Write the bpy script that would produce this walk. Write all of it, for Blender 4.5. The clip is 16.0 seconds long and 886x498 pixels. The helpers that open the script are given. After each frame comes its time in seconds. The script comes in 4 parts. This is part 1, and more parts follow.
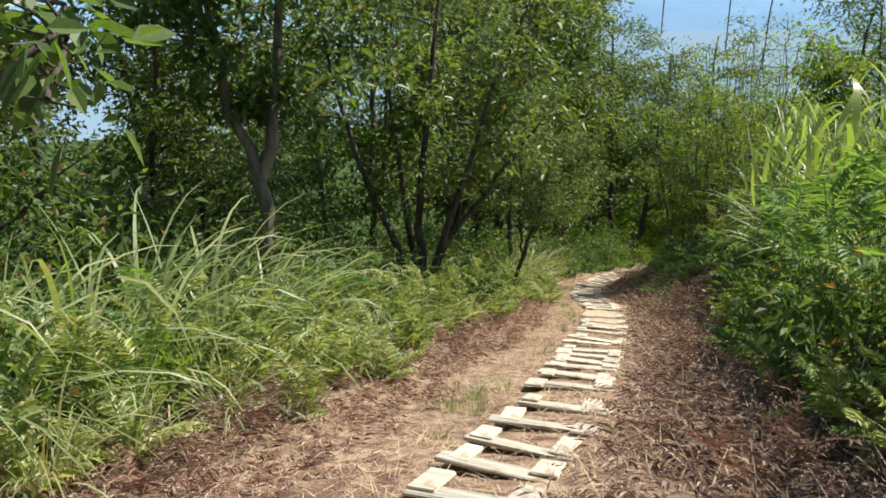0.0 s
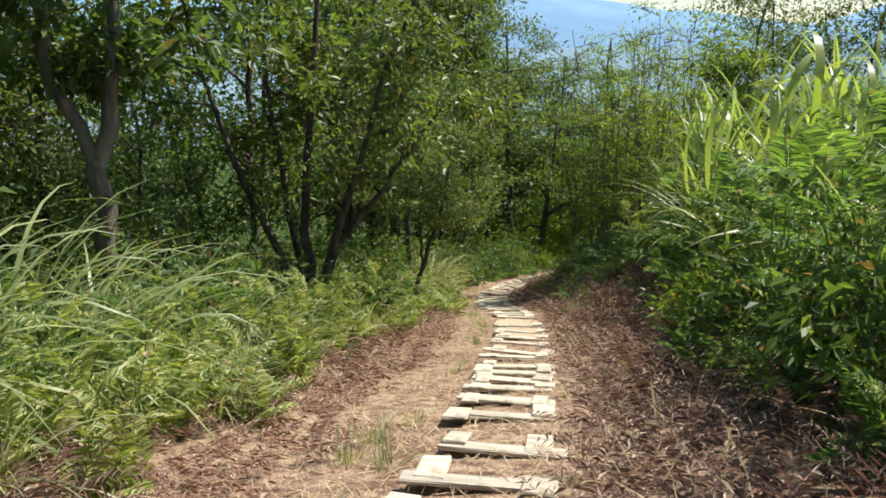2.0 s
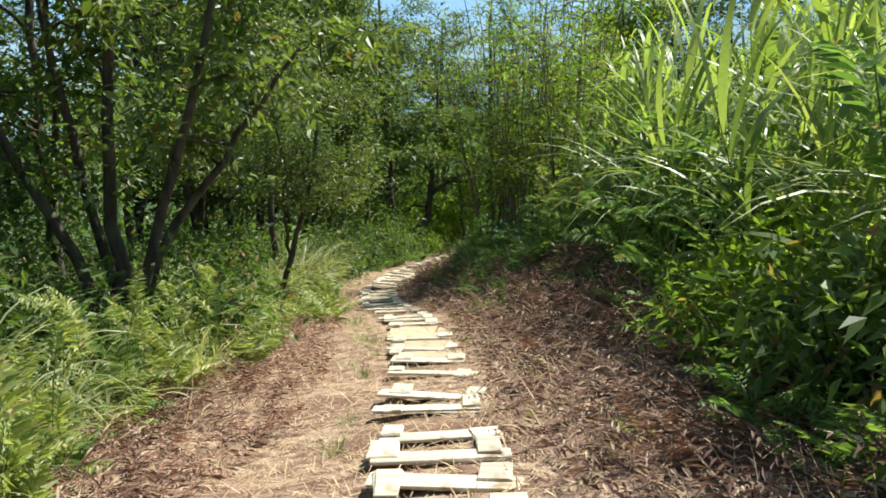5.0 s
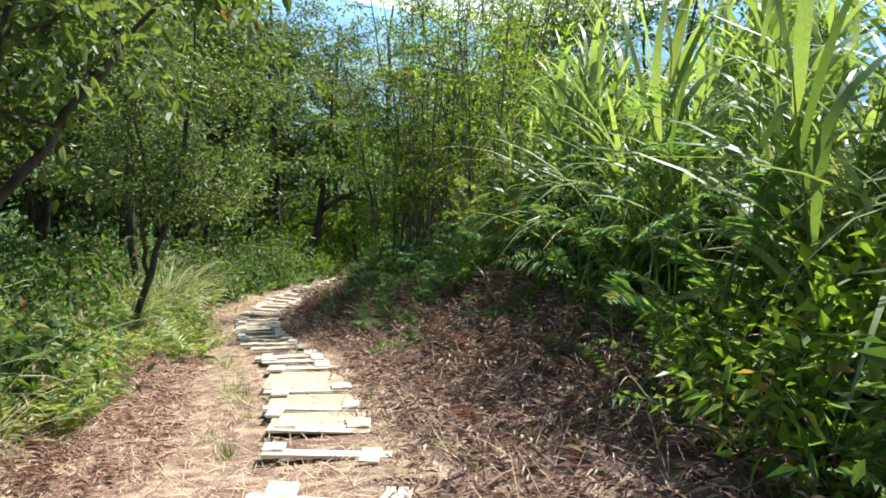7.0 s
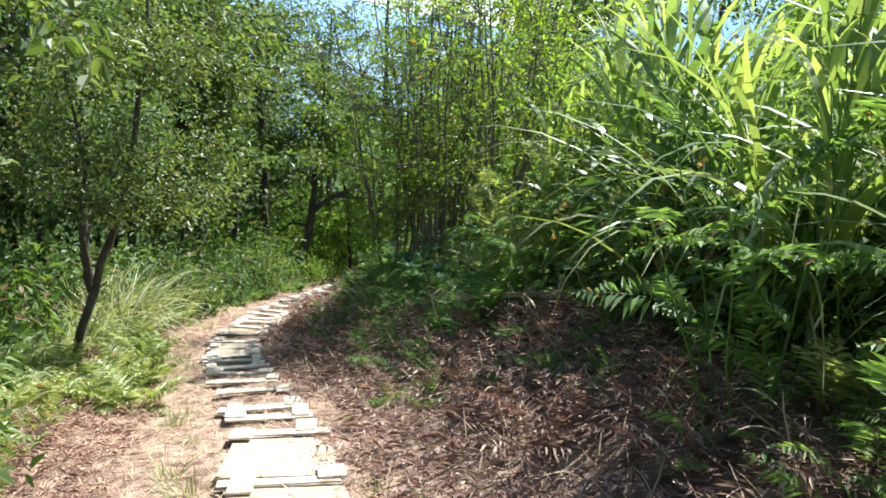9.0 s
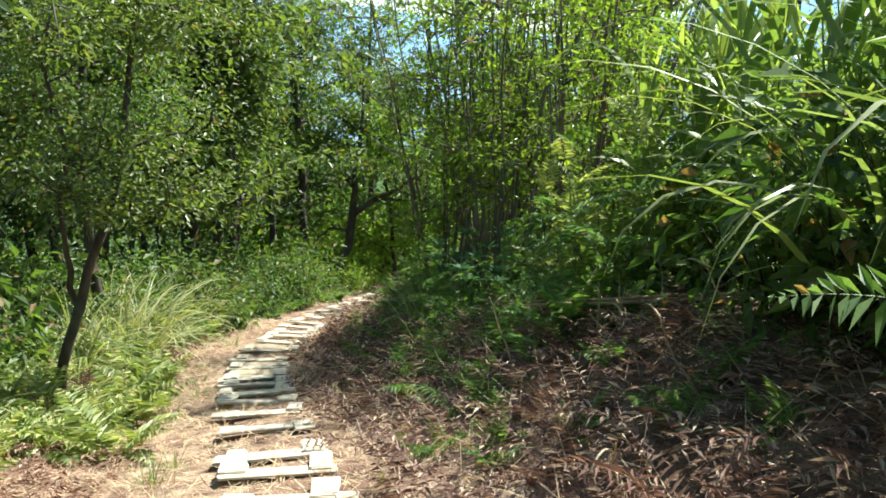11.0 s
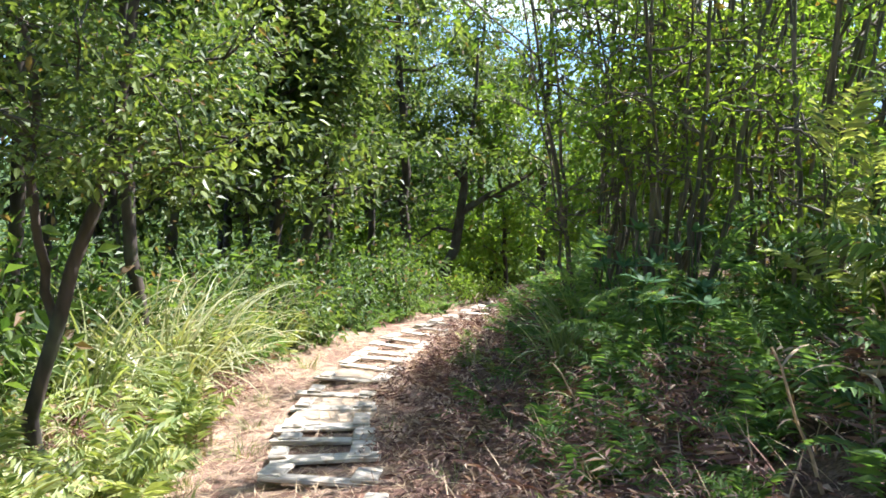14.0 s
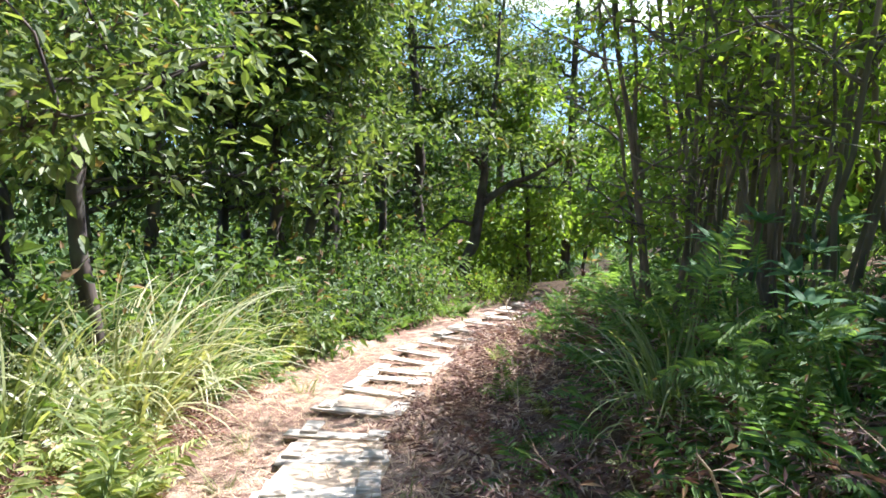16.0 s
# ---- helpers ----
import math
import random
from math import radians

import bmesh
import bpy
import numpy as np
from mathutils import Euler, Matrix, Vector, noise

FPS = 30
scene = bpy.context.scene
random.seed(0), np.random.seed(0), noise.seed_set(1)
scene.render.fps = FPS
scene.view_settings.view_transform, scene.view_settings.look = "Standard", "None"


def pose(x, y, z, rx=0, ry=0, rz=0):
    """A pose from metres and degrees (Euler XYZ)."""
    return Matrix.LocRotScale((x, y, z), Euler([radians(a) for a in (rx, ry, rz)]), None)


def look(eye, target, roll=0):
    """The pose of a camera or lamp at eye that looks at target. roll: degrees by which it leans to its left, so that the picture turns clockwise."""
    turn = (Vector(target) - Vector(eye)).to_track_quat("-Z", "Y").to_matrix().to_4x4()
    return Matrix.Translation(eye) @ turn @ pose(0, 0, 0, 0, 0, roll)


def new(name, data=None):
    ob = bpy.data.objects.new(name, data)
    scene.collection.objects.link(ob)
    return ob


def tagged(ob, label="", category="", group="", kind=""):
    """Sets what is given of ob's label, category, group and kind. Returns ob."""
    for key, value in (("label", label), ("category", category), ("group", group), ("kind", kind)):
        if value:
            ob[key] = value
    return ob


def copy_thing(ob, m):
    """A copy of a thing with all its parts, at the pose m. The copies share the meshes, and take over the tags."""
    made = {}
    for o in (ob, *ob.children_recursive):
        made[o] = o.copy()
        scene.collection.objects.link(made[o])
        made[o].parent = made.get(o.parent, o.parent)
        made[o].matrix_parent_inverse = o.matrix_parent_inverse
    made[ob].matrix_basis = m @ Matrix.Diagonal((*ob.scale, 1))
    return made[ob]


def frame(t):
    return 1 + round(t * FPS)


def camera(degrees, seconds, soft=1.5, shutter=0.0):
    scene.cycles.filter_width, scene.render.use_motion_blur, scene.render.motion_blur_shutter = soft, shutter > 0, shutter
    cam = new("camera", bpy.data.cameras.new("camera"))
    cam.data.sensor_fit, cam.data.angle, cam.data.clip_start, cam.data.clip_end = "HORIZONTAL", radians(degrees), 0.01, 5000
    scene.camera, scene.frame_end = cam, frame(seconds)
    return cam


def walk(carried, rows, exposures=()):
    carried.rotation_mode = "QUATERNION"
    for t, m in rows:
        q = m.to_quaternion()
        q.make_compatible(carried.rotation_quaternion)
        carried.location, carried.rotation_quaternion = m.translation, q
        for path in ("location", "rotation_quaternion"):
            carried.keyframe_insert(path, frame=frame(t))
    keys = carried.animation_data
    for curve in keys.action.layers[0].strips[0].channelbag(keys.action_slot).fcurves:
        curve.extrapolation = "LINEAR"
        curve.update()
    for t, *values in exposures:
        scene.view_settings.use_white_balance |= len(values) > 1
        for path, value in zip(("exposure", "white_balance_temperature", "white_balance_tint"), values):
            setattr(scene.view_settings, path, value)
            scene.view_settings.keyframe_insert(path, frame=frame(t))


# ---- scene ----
cam = camera(57.2, 16.0, soft=1.7)

PATH = [
    (0, (0.052, 0.026, 1.441), (0.051, 1.959, 0.928), -1.1),
    (0.5, (0.019, 0.373, 1.338), (0.164, 2.3, 0.82), -1.1),
    (1, (0.063, 0.863, 1.159), (0.304, 2.791, 0.685), -1.0),
    (1.5, (0.073, 1.358, 0.984), (0.322, 3.284, 0.508), -1.0),
    (2, (0.11, 1.826, 0.777), (0.367, 3.75, 0.296), -0.9),
    (2.5, (0.177, 2.449, 0.697), (0.443, 4.37, 0.21), -0.7),
    (3, (0.238, 2.913, 0.559), (0.512, 4.831, 0.064), -0.6),
    (3.5, (0.273, 3.46, 0.456), (0.561, 5.375, -0.043), -0.8),
    (4, (0.402, 4.105, 0.254), (0.757, 6.011, -0.236), -0.9),
    (4.5, (0.487, 4.675, 0.156), (0.936, 6.555, -0.358), -1.3),
    (5, (0.673, 5.229, -0.02), (1.218, 7.08, -0.549), -1.4),
    (5.2, (0.745, 5.473, -0.064), (1.335, 7.311, -0.588), -1.4),
    (7.3, (1.26, 7.635, -0.62), (2.075, 9.4, -1.092), 2.5),
    (7.5, (1.333, 7.852, -0.646), (2.145, 9.617, -1.121), 2.6),
    (8, (1.517, 8.363, -0.765), (2.332, 10.125, -1.243), 2.4),
    (8.5, (1.771, 9.017, -0.905), (2.594, 10.776, -1.381), 2.3),
    (9, (1.893, 9.568, -0.986), (2.714, 11.328, -1.464), 2.3),
    (9.2, (1.909, 9.716, -1.044), (2.724, 11.485, -1.497), 2.6),
    (11.3, (2.64, 11.522, -1.666), (3.33, 13.342, -2.124), 0.1),
    (11.5, (2.694, 11.709, -1.757), (3.361, 13.539, -2.212), 0.0),
    (12, (2.717, 12.101, -1.859), (3.357, 13.936, -2.332), 0.0),
    (12.5, (2.802, 12.49, -1.981), (3.424, 14.335, -2.436), -0.1),
    (13, (2.879, 13.002, -2.047), (3.466, 14.86, -2.498), 0.3),
    (13.5, (3.024, 13.544, -2.172), (3.536, 15.422, -2.631), 0.3),
    (14, (3.184, 14.138, -2.296), (3.665, 16.027, -2.744), 0.5),
    (14.5, (3.262, 14.589, -2.378), (3.736, 16.479, -2.829), 0.4),
    (15, (3.378, 15.077, -2.569), (3.849, 16.967, -3.024), 0.5),
    (15.5, (3.405, 15.537, -2.526), (3.87, 17.427, -2.987), 0.3),
    (16, (3.483, 15.965, -2.674), (3.936, 17.857, -3.14), 0.2),
]
walk(cam, [(t, look(eye, target, roll)) for t, eye, target, roll in PATH],
     [(0, 0.63, 6450, 11), (3.5, 0.68, 6450, 9), (5, 0.88, 6300, 6), (7.5, 1.2, 5800, 12), (9, 1.42, 5700, 14), (11.5, 1.36, 6100, 3),
    (13.5, 1.73, 5850, 17), (16, 1.9, 5650, 23)])

# ---- world, sun, exposure ----
SUN_AZ, SUN_EL = 71.0, 55.0          # degrees: to the right of +y, above the horizon
world = bpy.data.worlds.new("world")
scene.world = world
world.use_nodes = True
wt = world.node_tree
sky = wt.nodes.new("ShaderNodeTexSky")
sky.sky_type, sky.sun_disc = "NISHITA", False
sky.sun_elevation, sky.sun_rotation = radians(SUN_EL), radians(SUN_AZ)
sky.air_density, sky.dust_density = 1.0, 0.6
wt.nodes["Background"].inputs["Strength"].default_value = 0.092
wt.links.new(sky.outputs[0], wt.nodes["Background"].inputs["Color"])
sun = new("sun", bpy.data.lights.new("sun", "SUN"))
sun.data.energy, sun.data.angle, sun.data.color = 5.0, radians(0.6), (1.0, 0.94, 0.84)
sun.matrix_world = look((0, 0, 30), (-math.sin(radians(SUN_AZ)) * math.cos(radians(SUN_EL)) * 10,
                                    -math.cos(radians(SUN_AZ)) * math.cos(radians(SUN_EL)) * 10,
                                    30 - math.sin(radians(SUN_EL)) * 10))

# ---- materials ----


def ramp(nt, fac, c0, c1, p0=0.0, p1=1.0):
    n = nt.nodes.new("ShaderNodeValToRGB")
    n.color_ramp.elements[0].position, n.color_ramp.elements[0].color = p0, (*c0, 1)
    n.color_ramp.elements[1].position, n.color_ramp.elements[1].color = p1, (*c1, 1)
    nt.links.new(fac, n.inputs[0])
    return n.outputs[0]


def blend(nt, fac, a, b, kind="MIX"):
    n = nt.nodes.new("ShaderNodeMix")
    n.data_type, n.blend_type = "RGBA", kind
    for sock, v in ((n.inputs[0], fac), (n.inputs[6], a), (n.inputs[7], b)):
        if isinstance(v, (int, float)):
            sock.default_value = v
        elif isinstance(v, tuple):
            sock.default_value = (*v, 1)
        else:
            nt.links.new(v, sock)
    return n.outputs[2]


def noise_tex(nt, scale, detail=4, coord="Object", stretch=None):
    tc = nt.nodes.new("ShaderNodeTexCoord")
    n = nt.nodes.new("ShaderNodeTexNoise")
    n.inputs["Scale"].default_value, n.inputs["Detail"].default_value = scale, detail
    src = tc.outputs[coord]
    if stretch:
        m = nt.nodes.new("ShaderNodeMapping")
        m.inputs["Scale"].default_value = stretch
        nt.links.new(src, m.inputs[0])
        src = m.outputs[0]
    nt.links.new(src, n.inputs["Vector"])
    return n.outputs["Fac"]


def start_mat(name):
    m = bpy.data.materials.new(name)
    m.use_nodes = True
    return m, m.node_tree, m.node_tree.nodes["Principled BSDF"]


def add_bump(nt, bsdf, height, strength, dist=0.02):
    b = nt.nodes.new("ShaderNodeBump")
    b.inputs["Strength"].default_value, b.inputs["Distance"].default_value = strength, dist
    nt.links.new(height, b.inputs["Height"])
    nt.links.new(b.outputs[0], bsdf.inputs["Normal"])


def leaf_mat(name, dark, light, rough=0.42, through_light=0.45, glow=(1.25, 1.3, 0.5), dry=None, dry_share=0.0, spec=0.5):
    """Leaf: each piece its own shade between two greens, light passing through it."""
    m, nt, p = start_mat(name)
    geo = nt.nodes.new("ShaderNodeNewGeometry")
    obi = nt.nodes.new("ShaderNodeObjectInfo")
    isl = geo.outputs["Random Per Island"]
    col = ramp(nt, isl, dark, light, 0.05, 0.95)
    tone = ramp(nt, obi.outputs["Random"], (0.78, 0.86, 0.82), (1.18, 1.12, 0.95))
    col = blend(nt, 1.0, col, tone, "MULTIPLY")
    if dry:
        mul = nt.nodes.new("ShaderNodeMath")
        mul.operation = "MULTIPLY"
        mul.inputs[1].default_value = 37.7
        nt.links.new(isl, mul.inputs[0])
        fr = nt.nodes.new("ShaderNodeMath")
        fr.operation = "FRACT"
        nt.links.new(mul.outputs[0], fr.inputs[0])
        lt = nt.nodes.new("ShaderNodeMath")
        lt.operation = "LESS_THAN"
        lt.inputs[1].default_value = dry_share
        nt.links.new(fr.outputs[0], lt.inputs[0])
        col = blend(nt, lt.outputs[0], col, dry)
    grain = noise_tex(nt, 60, 2)
    col = blend(nt, 0.35, col, ramp(nt, grain, (0.6, 0.6, 0.6), (1.3, 1.3, 1.3), 0.3, 0.7), "MULTIPLY")
    nt.links.new(col, p.inputs["Base Color"])
    p.inputs["Roughness"].default_value = rough
    p.inputs["Specular IOR Level"].default_value = spec
    tr = nt.nodes.new("ShaderNodeBsdfTranslucent")
    nt.links.new(blend(nt, 1.0, col, glow, "MULTIPLY"), tr.inputs["Color"])
    mix = nt.nodes.new("ShaderNodeMixShader")
    mix.inputs[0].default_value = through_light
    nt.links.new(p.outputs[0], mix.inputs[1])
    nt.links.new(tr.outputs[0], mix.inputs[2])
    nt.links.new(mix.outputs[0], nt.nodes["Material Output"].inputs["Surface"])
    return m


def bark_mat(name, dark, light):
    m, nt, p = start_mat(name)
    a = noise_tex(nt, 9, 6, stretch=(1, 1, 0.25))
    b = noise_tex(nt, 2.2, 3)
    col = ramp(nt, a, dark, light, 0.35, 0.7)
    col = blend(nt, ramp(nt, b, (0, 0, 0), (1, 1, 1), 0.52, 0.66), col, (0.1, 0.105, 0.07))
    nt.links.new(col, p.inputs["Base Color"])
    p.inputs["Roughness"].default_value = 0.9
    add_bump(nt, p, a, 0.8, 0.02)
    return m


def wood_mat(name, dark, light):
    m, nt, p = start_mat(name)
    obi = nt.nodes.new("ShaderNodeObjectInfo")
    a = noise_tex(nt, 14, 6, stretch=(0.25, 3, 3))
    b = noise_tex(nt, 5, 4)
    col = ramp(nt, a, dark, light, 0.3, 0.62)
    col = blend(nt, 1.0, col, ramp(nt, obi.outputs["Random"], (0.72, 0.72, 0.72), (1.1, 1.08, 1.05)), "MULTIPLY")
    col = blend(nt, ramp(nt, b, (0, 0, 0), (1, 1, 1), 0.56, 0.72), col, (0.27, 0.2, 0.12))
    nt.links.new(col, p.inputs["Base Color"])
    p.inputs["Roughness"].default_value = 0.75
    add_bump(nt, p, a, 0.5, 0.01)
    return m


def soil_mat():
    """Trodden tan soil by the trail, dark humus under the plants, green slopes far off."""
    m, nt, p = start_mat("soil")
    big = noise_tex(nt, 0.9, 5)
    mid = noise_tex(nt, 7, 5)
    fine = noise_tex(nt, 70, 4)
    col = ramp(nt, mid, (0.17, 0.105, 0.075), (0.47, 0.355, 0.25), 0.36, 0.64)
    col = blend(nt, ramp(nt, big, (0, 0, 0), (1, 1, 1), 0.5, 0.66), col, (0.22, 0.14, 0.1))
    worn = nt.nodes.new("ShaderNodeAttribute")
    worn.attribute_name = "worn"
    humus = ramp(nt, mid, (0.025, 0.02, 0.012), (0.09, 0.065, 0.035), 0.35, 0.66)
    col = blend(nt, worn.outputs["Fac"], humus, col)
    far = nt.nodes.new("ShaderNodeAttribute")
    far.attribute_name = "far"
    col = blend(nt, far.outputs["Fac"], col, ramp(nt, noise_tex(nt, 0.15, 8), (0.02, 0.045, 0.012), (0.07, 0.12, 0.035), 0.35, 0.65))
    col = blend(nt, 0.7, col, ramp(nt, fine, (0.45, 0.42, 0.4), (1.5, 1.45, 1.4), 0.35, 0.68), "MULTIPLY")
    nt.links.new(col, p.inputs["Base Color"])
    p.inputs["Roughness"].default_value = 0.95
    p.inputs["Specular IOR Level"].default_value = 0.15
    add_bump(nt, p, fine, 0.8, 0.03)
    return m


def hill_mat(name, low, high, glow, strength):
    """Mountains seen through many kilometres of bright haze, painted as bluish colour plus emission."""
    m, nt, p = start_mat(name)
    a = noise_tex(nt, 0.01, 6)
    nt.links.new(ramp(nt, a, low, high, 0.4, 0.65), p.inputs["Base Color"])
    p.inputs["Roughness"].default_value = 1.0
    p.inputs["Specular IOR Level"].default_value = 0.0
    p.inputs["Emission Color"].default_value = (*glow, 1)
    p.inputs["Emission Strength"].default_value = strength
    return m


# Emission on both ridges stands in for hazy air; they are no light source.
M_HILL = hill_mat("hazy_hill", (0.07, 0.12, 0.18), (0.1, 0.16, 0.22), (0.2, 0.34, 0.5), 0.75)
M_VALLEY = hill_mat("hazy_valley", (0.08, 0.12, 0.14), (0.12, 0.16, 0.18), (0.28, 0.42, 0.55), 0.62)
M_SOIL = soil_mat()
M_BARK = bark_mat("bark", (0.035, 0.028, 0.022), (0.13, 0.1, 0.075))
M_BARK_PALE = bark_mat("pale_bark", (0.07, 0.06, 0.045), (0.24, 0.2, 0.15))
M_PLANK = wood_mat("weathered_plank", (0.36, 0.325, 0.25), (0.66, 0.61, 0.48))
M_PLYWOOD = wood_mat("worn_sheet", (0.36, 0.28, 0.18), (0.52, 0.42, 0.29))
M_LEAF = leaf_mat("tree_leaf", (0.06, 0.105, 0.03), (0.2, 0.26, 0.085), 0.45, 0.46, dry=(0.2, 0.14, 0.06), dry_share=0.02)
M_LEAF_YOUNG = leaf_mat("young_leaf", (0.13, 0.22, 0.03), (0.3, 0.4, 0.07), 0.4, 0.55, dry=(0.3, 0.2, 0.06), dry_share=0.02)
M_SHRUB = leaf_mat("shrub_leaf", (0.05, 0.1, 0.028), (0.17, 0.25, 0.075), 0.5, 0.5, dry=(0.26, 0.17, 0.08), dry_share=0.04)
M_FERN = leaf_mat("fern_leaf", (0.16, 0.22, 0.06), (0.5, 0.53, 0.25), 0.45, 0.42, dry=(0.42, 0.32, 0.17), dry_share=0.1)
M_GRASS = leaf_mat("grass_blade", (0.17, 0.23, 0.08), (0.48, 0.52, 0.3), 0.42, 0.42, dry=(0.42, 0.37, 0.22), dry_share=0.1)
M_CANE = leaf_mat("cane_leaf", (0.13, 0.2, 0.06), (0.36, 0.43, 0.18), 0.38, 0.55, dry=(0.4, 0.34, 0.18), dry_share=0.06)
M_DEAD = leaf_mat("dead_fern", (0.1, 0.056, 0.052), (0.33, 0.215, 0.185), 0.7, 0.25, glow=(1.2, 0.9, 0.6), dry=(0.52, 0.43, 0.32), dry_share=0.2, spec=0.25)
M_STRAW = leaf_mat("straw", (0.33, 0.24, 0.16), (0.6, 0.49, 0.35), 0.65, 0.2, glow=(1.1, 0.95, 0.6), dry=(0.2, 0.1, 0.06), dry_share=0.2, spec=0.3)
M_PALE_GRASS = leaf_mat("pale_grass_blade", (0.26, 0.28, 0.12), (0.58, 0.56, 0.38), 0.4, 0.4, dry=(0.55, 0.46, 0.3), dry_share=0.3)
M_DARK_FERN = leaf_mat("dark_fern_leaf", (0.09, 0.17, 0.05), (0.23, 0.35, 0.12), 0.55, 0.5, dry=(0.26, 0.16, 0.08), dry_share=0.04)
M_BLUE = leaf_mat("bluish_leaf", (0.05, 0.12, 0.05), (0.1, 0.21, 0.09), 0.6, 0.4, spec=0.25)

# ---- mesh helpers ----
UP = np.array([0, 0, 1.0])
KIND = [0]


def mesh_of(name, verts, faces, mat, smooth=False):
    """A mesh from an array of corners and an array of three- or four-cornered faces."""
    faces = np.asarray(faces, dtype=np.int32)
    n, k = faces.shape
    me = bpy.data.meshes.new(name)
    me.vertices.add(len(verts))
    me.vertices.foreach_set("co", np.asarray(verts, dtype=np.float32).ravel())
    me.loops.add(n * k)
    me.loops.foreach_set("vertex_index", faces.ravel())
    me.polygons.add(n)
    me.polygons.foreach_set("loop_start", np.arange(0, n * k, k, dtype=np.int32))
    me.polygons.foreach_set("loop_total", np.full(n, k, dtype=np.int32))
    me.polygons.foreach_set("use_smooth", np.full(n, smooth))
    me.update(calc_edges=True)
    me.materials.append(mat)
    return me


def link(name, me, parent=None, label=""):
    ob = new(name, me)
    if parent is not None:
        ob.parent = parent
    return tagged(ob, label)


def part(name, bm, material, parent, label=""):
    me = bpy.data.meshes.new(name)
    bm.to_mesh(me)
    bm.free()
    me.materials.append(material)
    return link(name, me, parent, label)


def unit(v):
    return v / np.maximum(np.linalg.norm(v, axis=-1, keepdims=True), 1e-9)


def leaves(P, D, L, W, rng, fold=0.25, droop=0.15):
    """Folded leaves: from the points P along D, of length L and width W. Corners and triangles."""
    n = len(P)
    D = unit(D)
    R = unit(rng.normal(size=(n, 3)) + np.array([0, 0, 1.6]))
    S = unit(np.cross(D, R))
    N = np.cross(S, D)
    L, W = np.broadcast_to(L, n)[:, None], np.broadcast_to(W, n)[:, None]
    mid = P + D * L * 0.42
    tip = P + D * L - np.array([0, 0, 1.0]) * L * droop
    a, b = mid + S * W * 0.5 + N * W * fold, mid - S * W * 0.5 + N * W * fold
    V = np.stack([P, a, tip, b], 1).reshape(-1, 3)
    i = np.arange(n)[:, None] * 4
    F = np.concatenate([i + np.array([0, 1, 2]), i + np.array([0, 2, 3])])
    return V, F


def broad_leaves(P, D, L, W, rng, fold=0.2, droop=0.15):
    """Leaves with a round middle, folded along the rib: two four-cornered halves each."""
    n = len(P)
    D = unit(D)
    R = unit(rng.normal(size=(n, 3)) * 0.8 + np.array([0, 0, 1.6]))
    S = unit(np.cross(D, R))
    N = np.cross(S, D)
    L, W = np.broadcast_to(L, n)[:, None], np.broadcast_to(W, n)[:, None]
    low, high = P + D * L * 0.3 + N * W * fold, P + D * L * 0.68 + N * W * fold * 0.8 - UP * L * droop * 0.4
    tip = P + D * L - UP * L * droop
    V = np.stack([P, low + S * W * 0.48, high + S * W * 0.4, tip, high - S * W * 0.4, low - S * W * 0.48], 1).reshape(-1, 3)
    i = np.arange(n)[:, None] * 6
    return V, np.concatenate([i + np.array([0, 1, 2, 3]), i + np.array([0, 3, 4, 5])])


def blades(P, az, length, width, lean, bend, rng, segs=6, twist=0.5):
    """Arching grass blades as strips: heading az, first leaning by lean from upright, bending over by bend (radians)."""
    n = len(P)
    s = np.linspace(0, 1, segs + 1)
    ang = lean[:, None] + bend[:, None] * s[None] ** 1.4
    step = length[:, None] / segs
    dh, dz = np.sin(ang) * step, np.cos(ang) * step
    h = np.concatenate([np.zeros((n, 1)), np.cumsum(dh[:, :-1], 1)], 1)
    z = np.concatenate([np.zeros((n, 1)), np.cumsum(dz[:, :-1], 1)], 1)
    fwd = np.stack([np.cos(az), np.sin(az), np.zeros(n)], 1)
    side = np.stack([-np.sin(az), np.cos(az), np.zeros(n)], 1)
    C = P[:, None] + fwd[:, None] * h[..., None] + np.array([0, 0, 1.0]) * z[..., None]
    tw = rng.normal(0, twist, n)[:, None] * s[None]
    nrm = np.stack([-np.cos(ang), np.sin(ang)], -1)
    N = fwd[:, None] * nrm[..., :1] + np.array([0, 0, 1.0]) * nrm[..., 1:]
    S = side[:, None] * np.cos(tw)[..., None] + N * np.sin(tw)[..., None]
    w = width[:, None] * (np.minimum(1, 0.55 + s * 2) * (1 - s ** 2.2) + 0.02)[None]
    V = np.stack([C + S * w[..., None] / 2, C - S * w[..., None] / 2], 2)
    i = (np.arange(n) * (segs + 1) * 2)[:, None, None] + (np.arange(segs) * 2)[None, :, None] + np.array([0, 1, 3, 2])
    return V.reshape(-1, 3), i.reshape(-1, 4)


def join(bits):
    V, F, k = [], [], 0
    for v, f in bits:
        V.append(v)
        F.append(np.asarray(f) + k)
        k += len(v)
    return np.concatenate(V), np.concatenate(F)


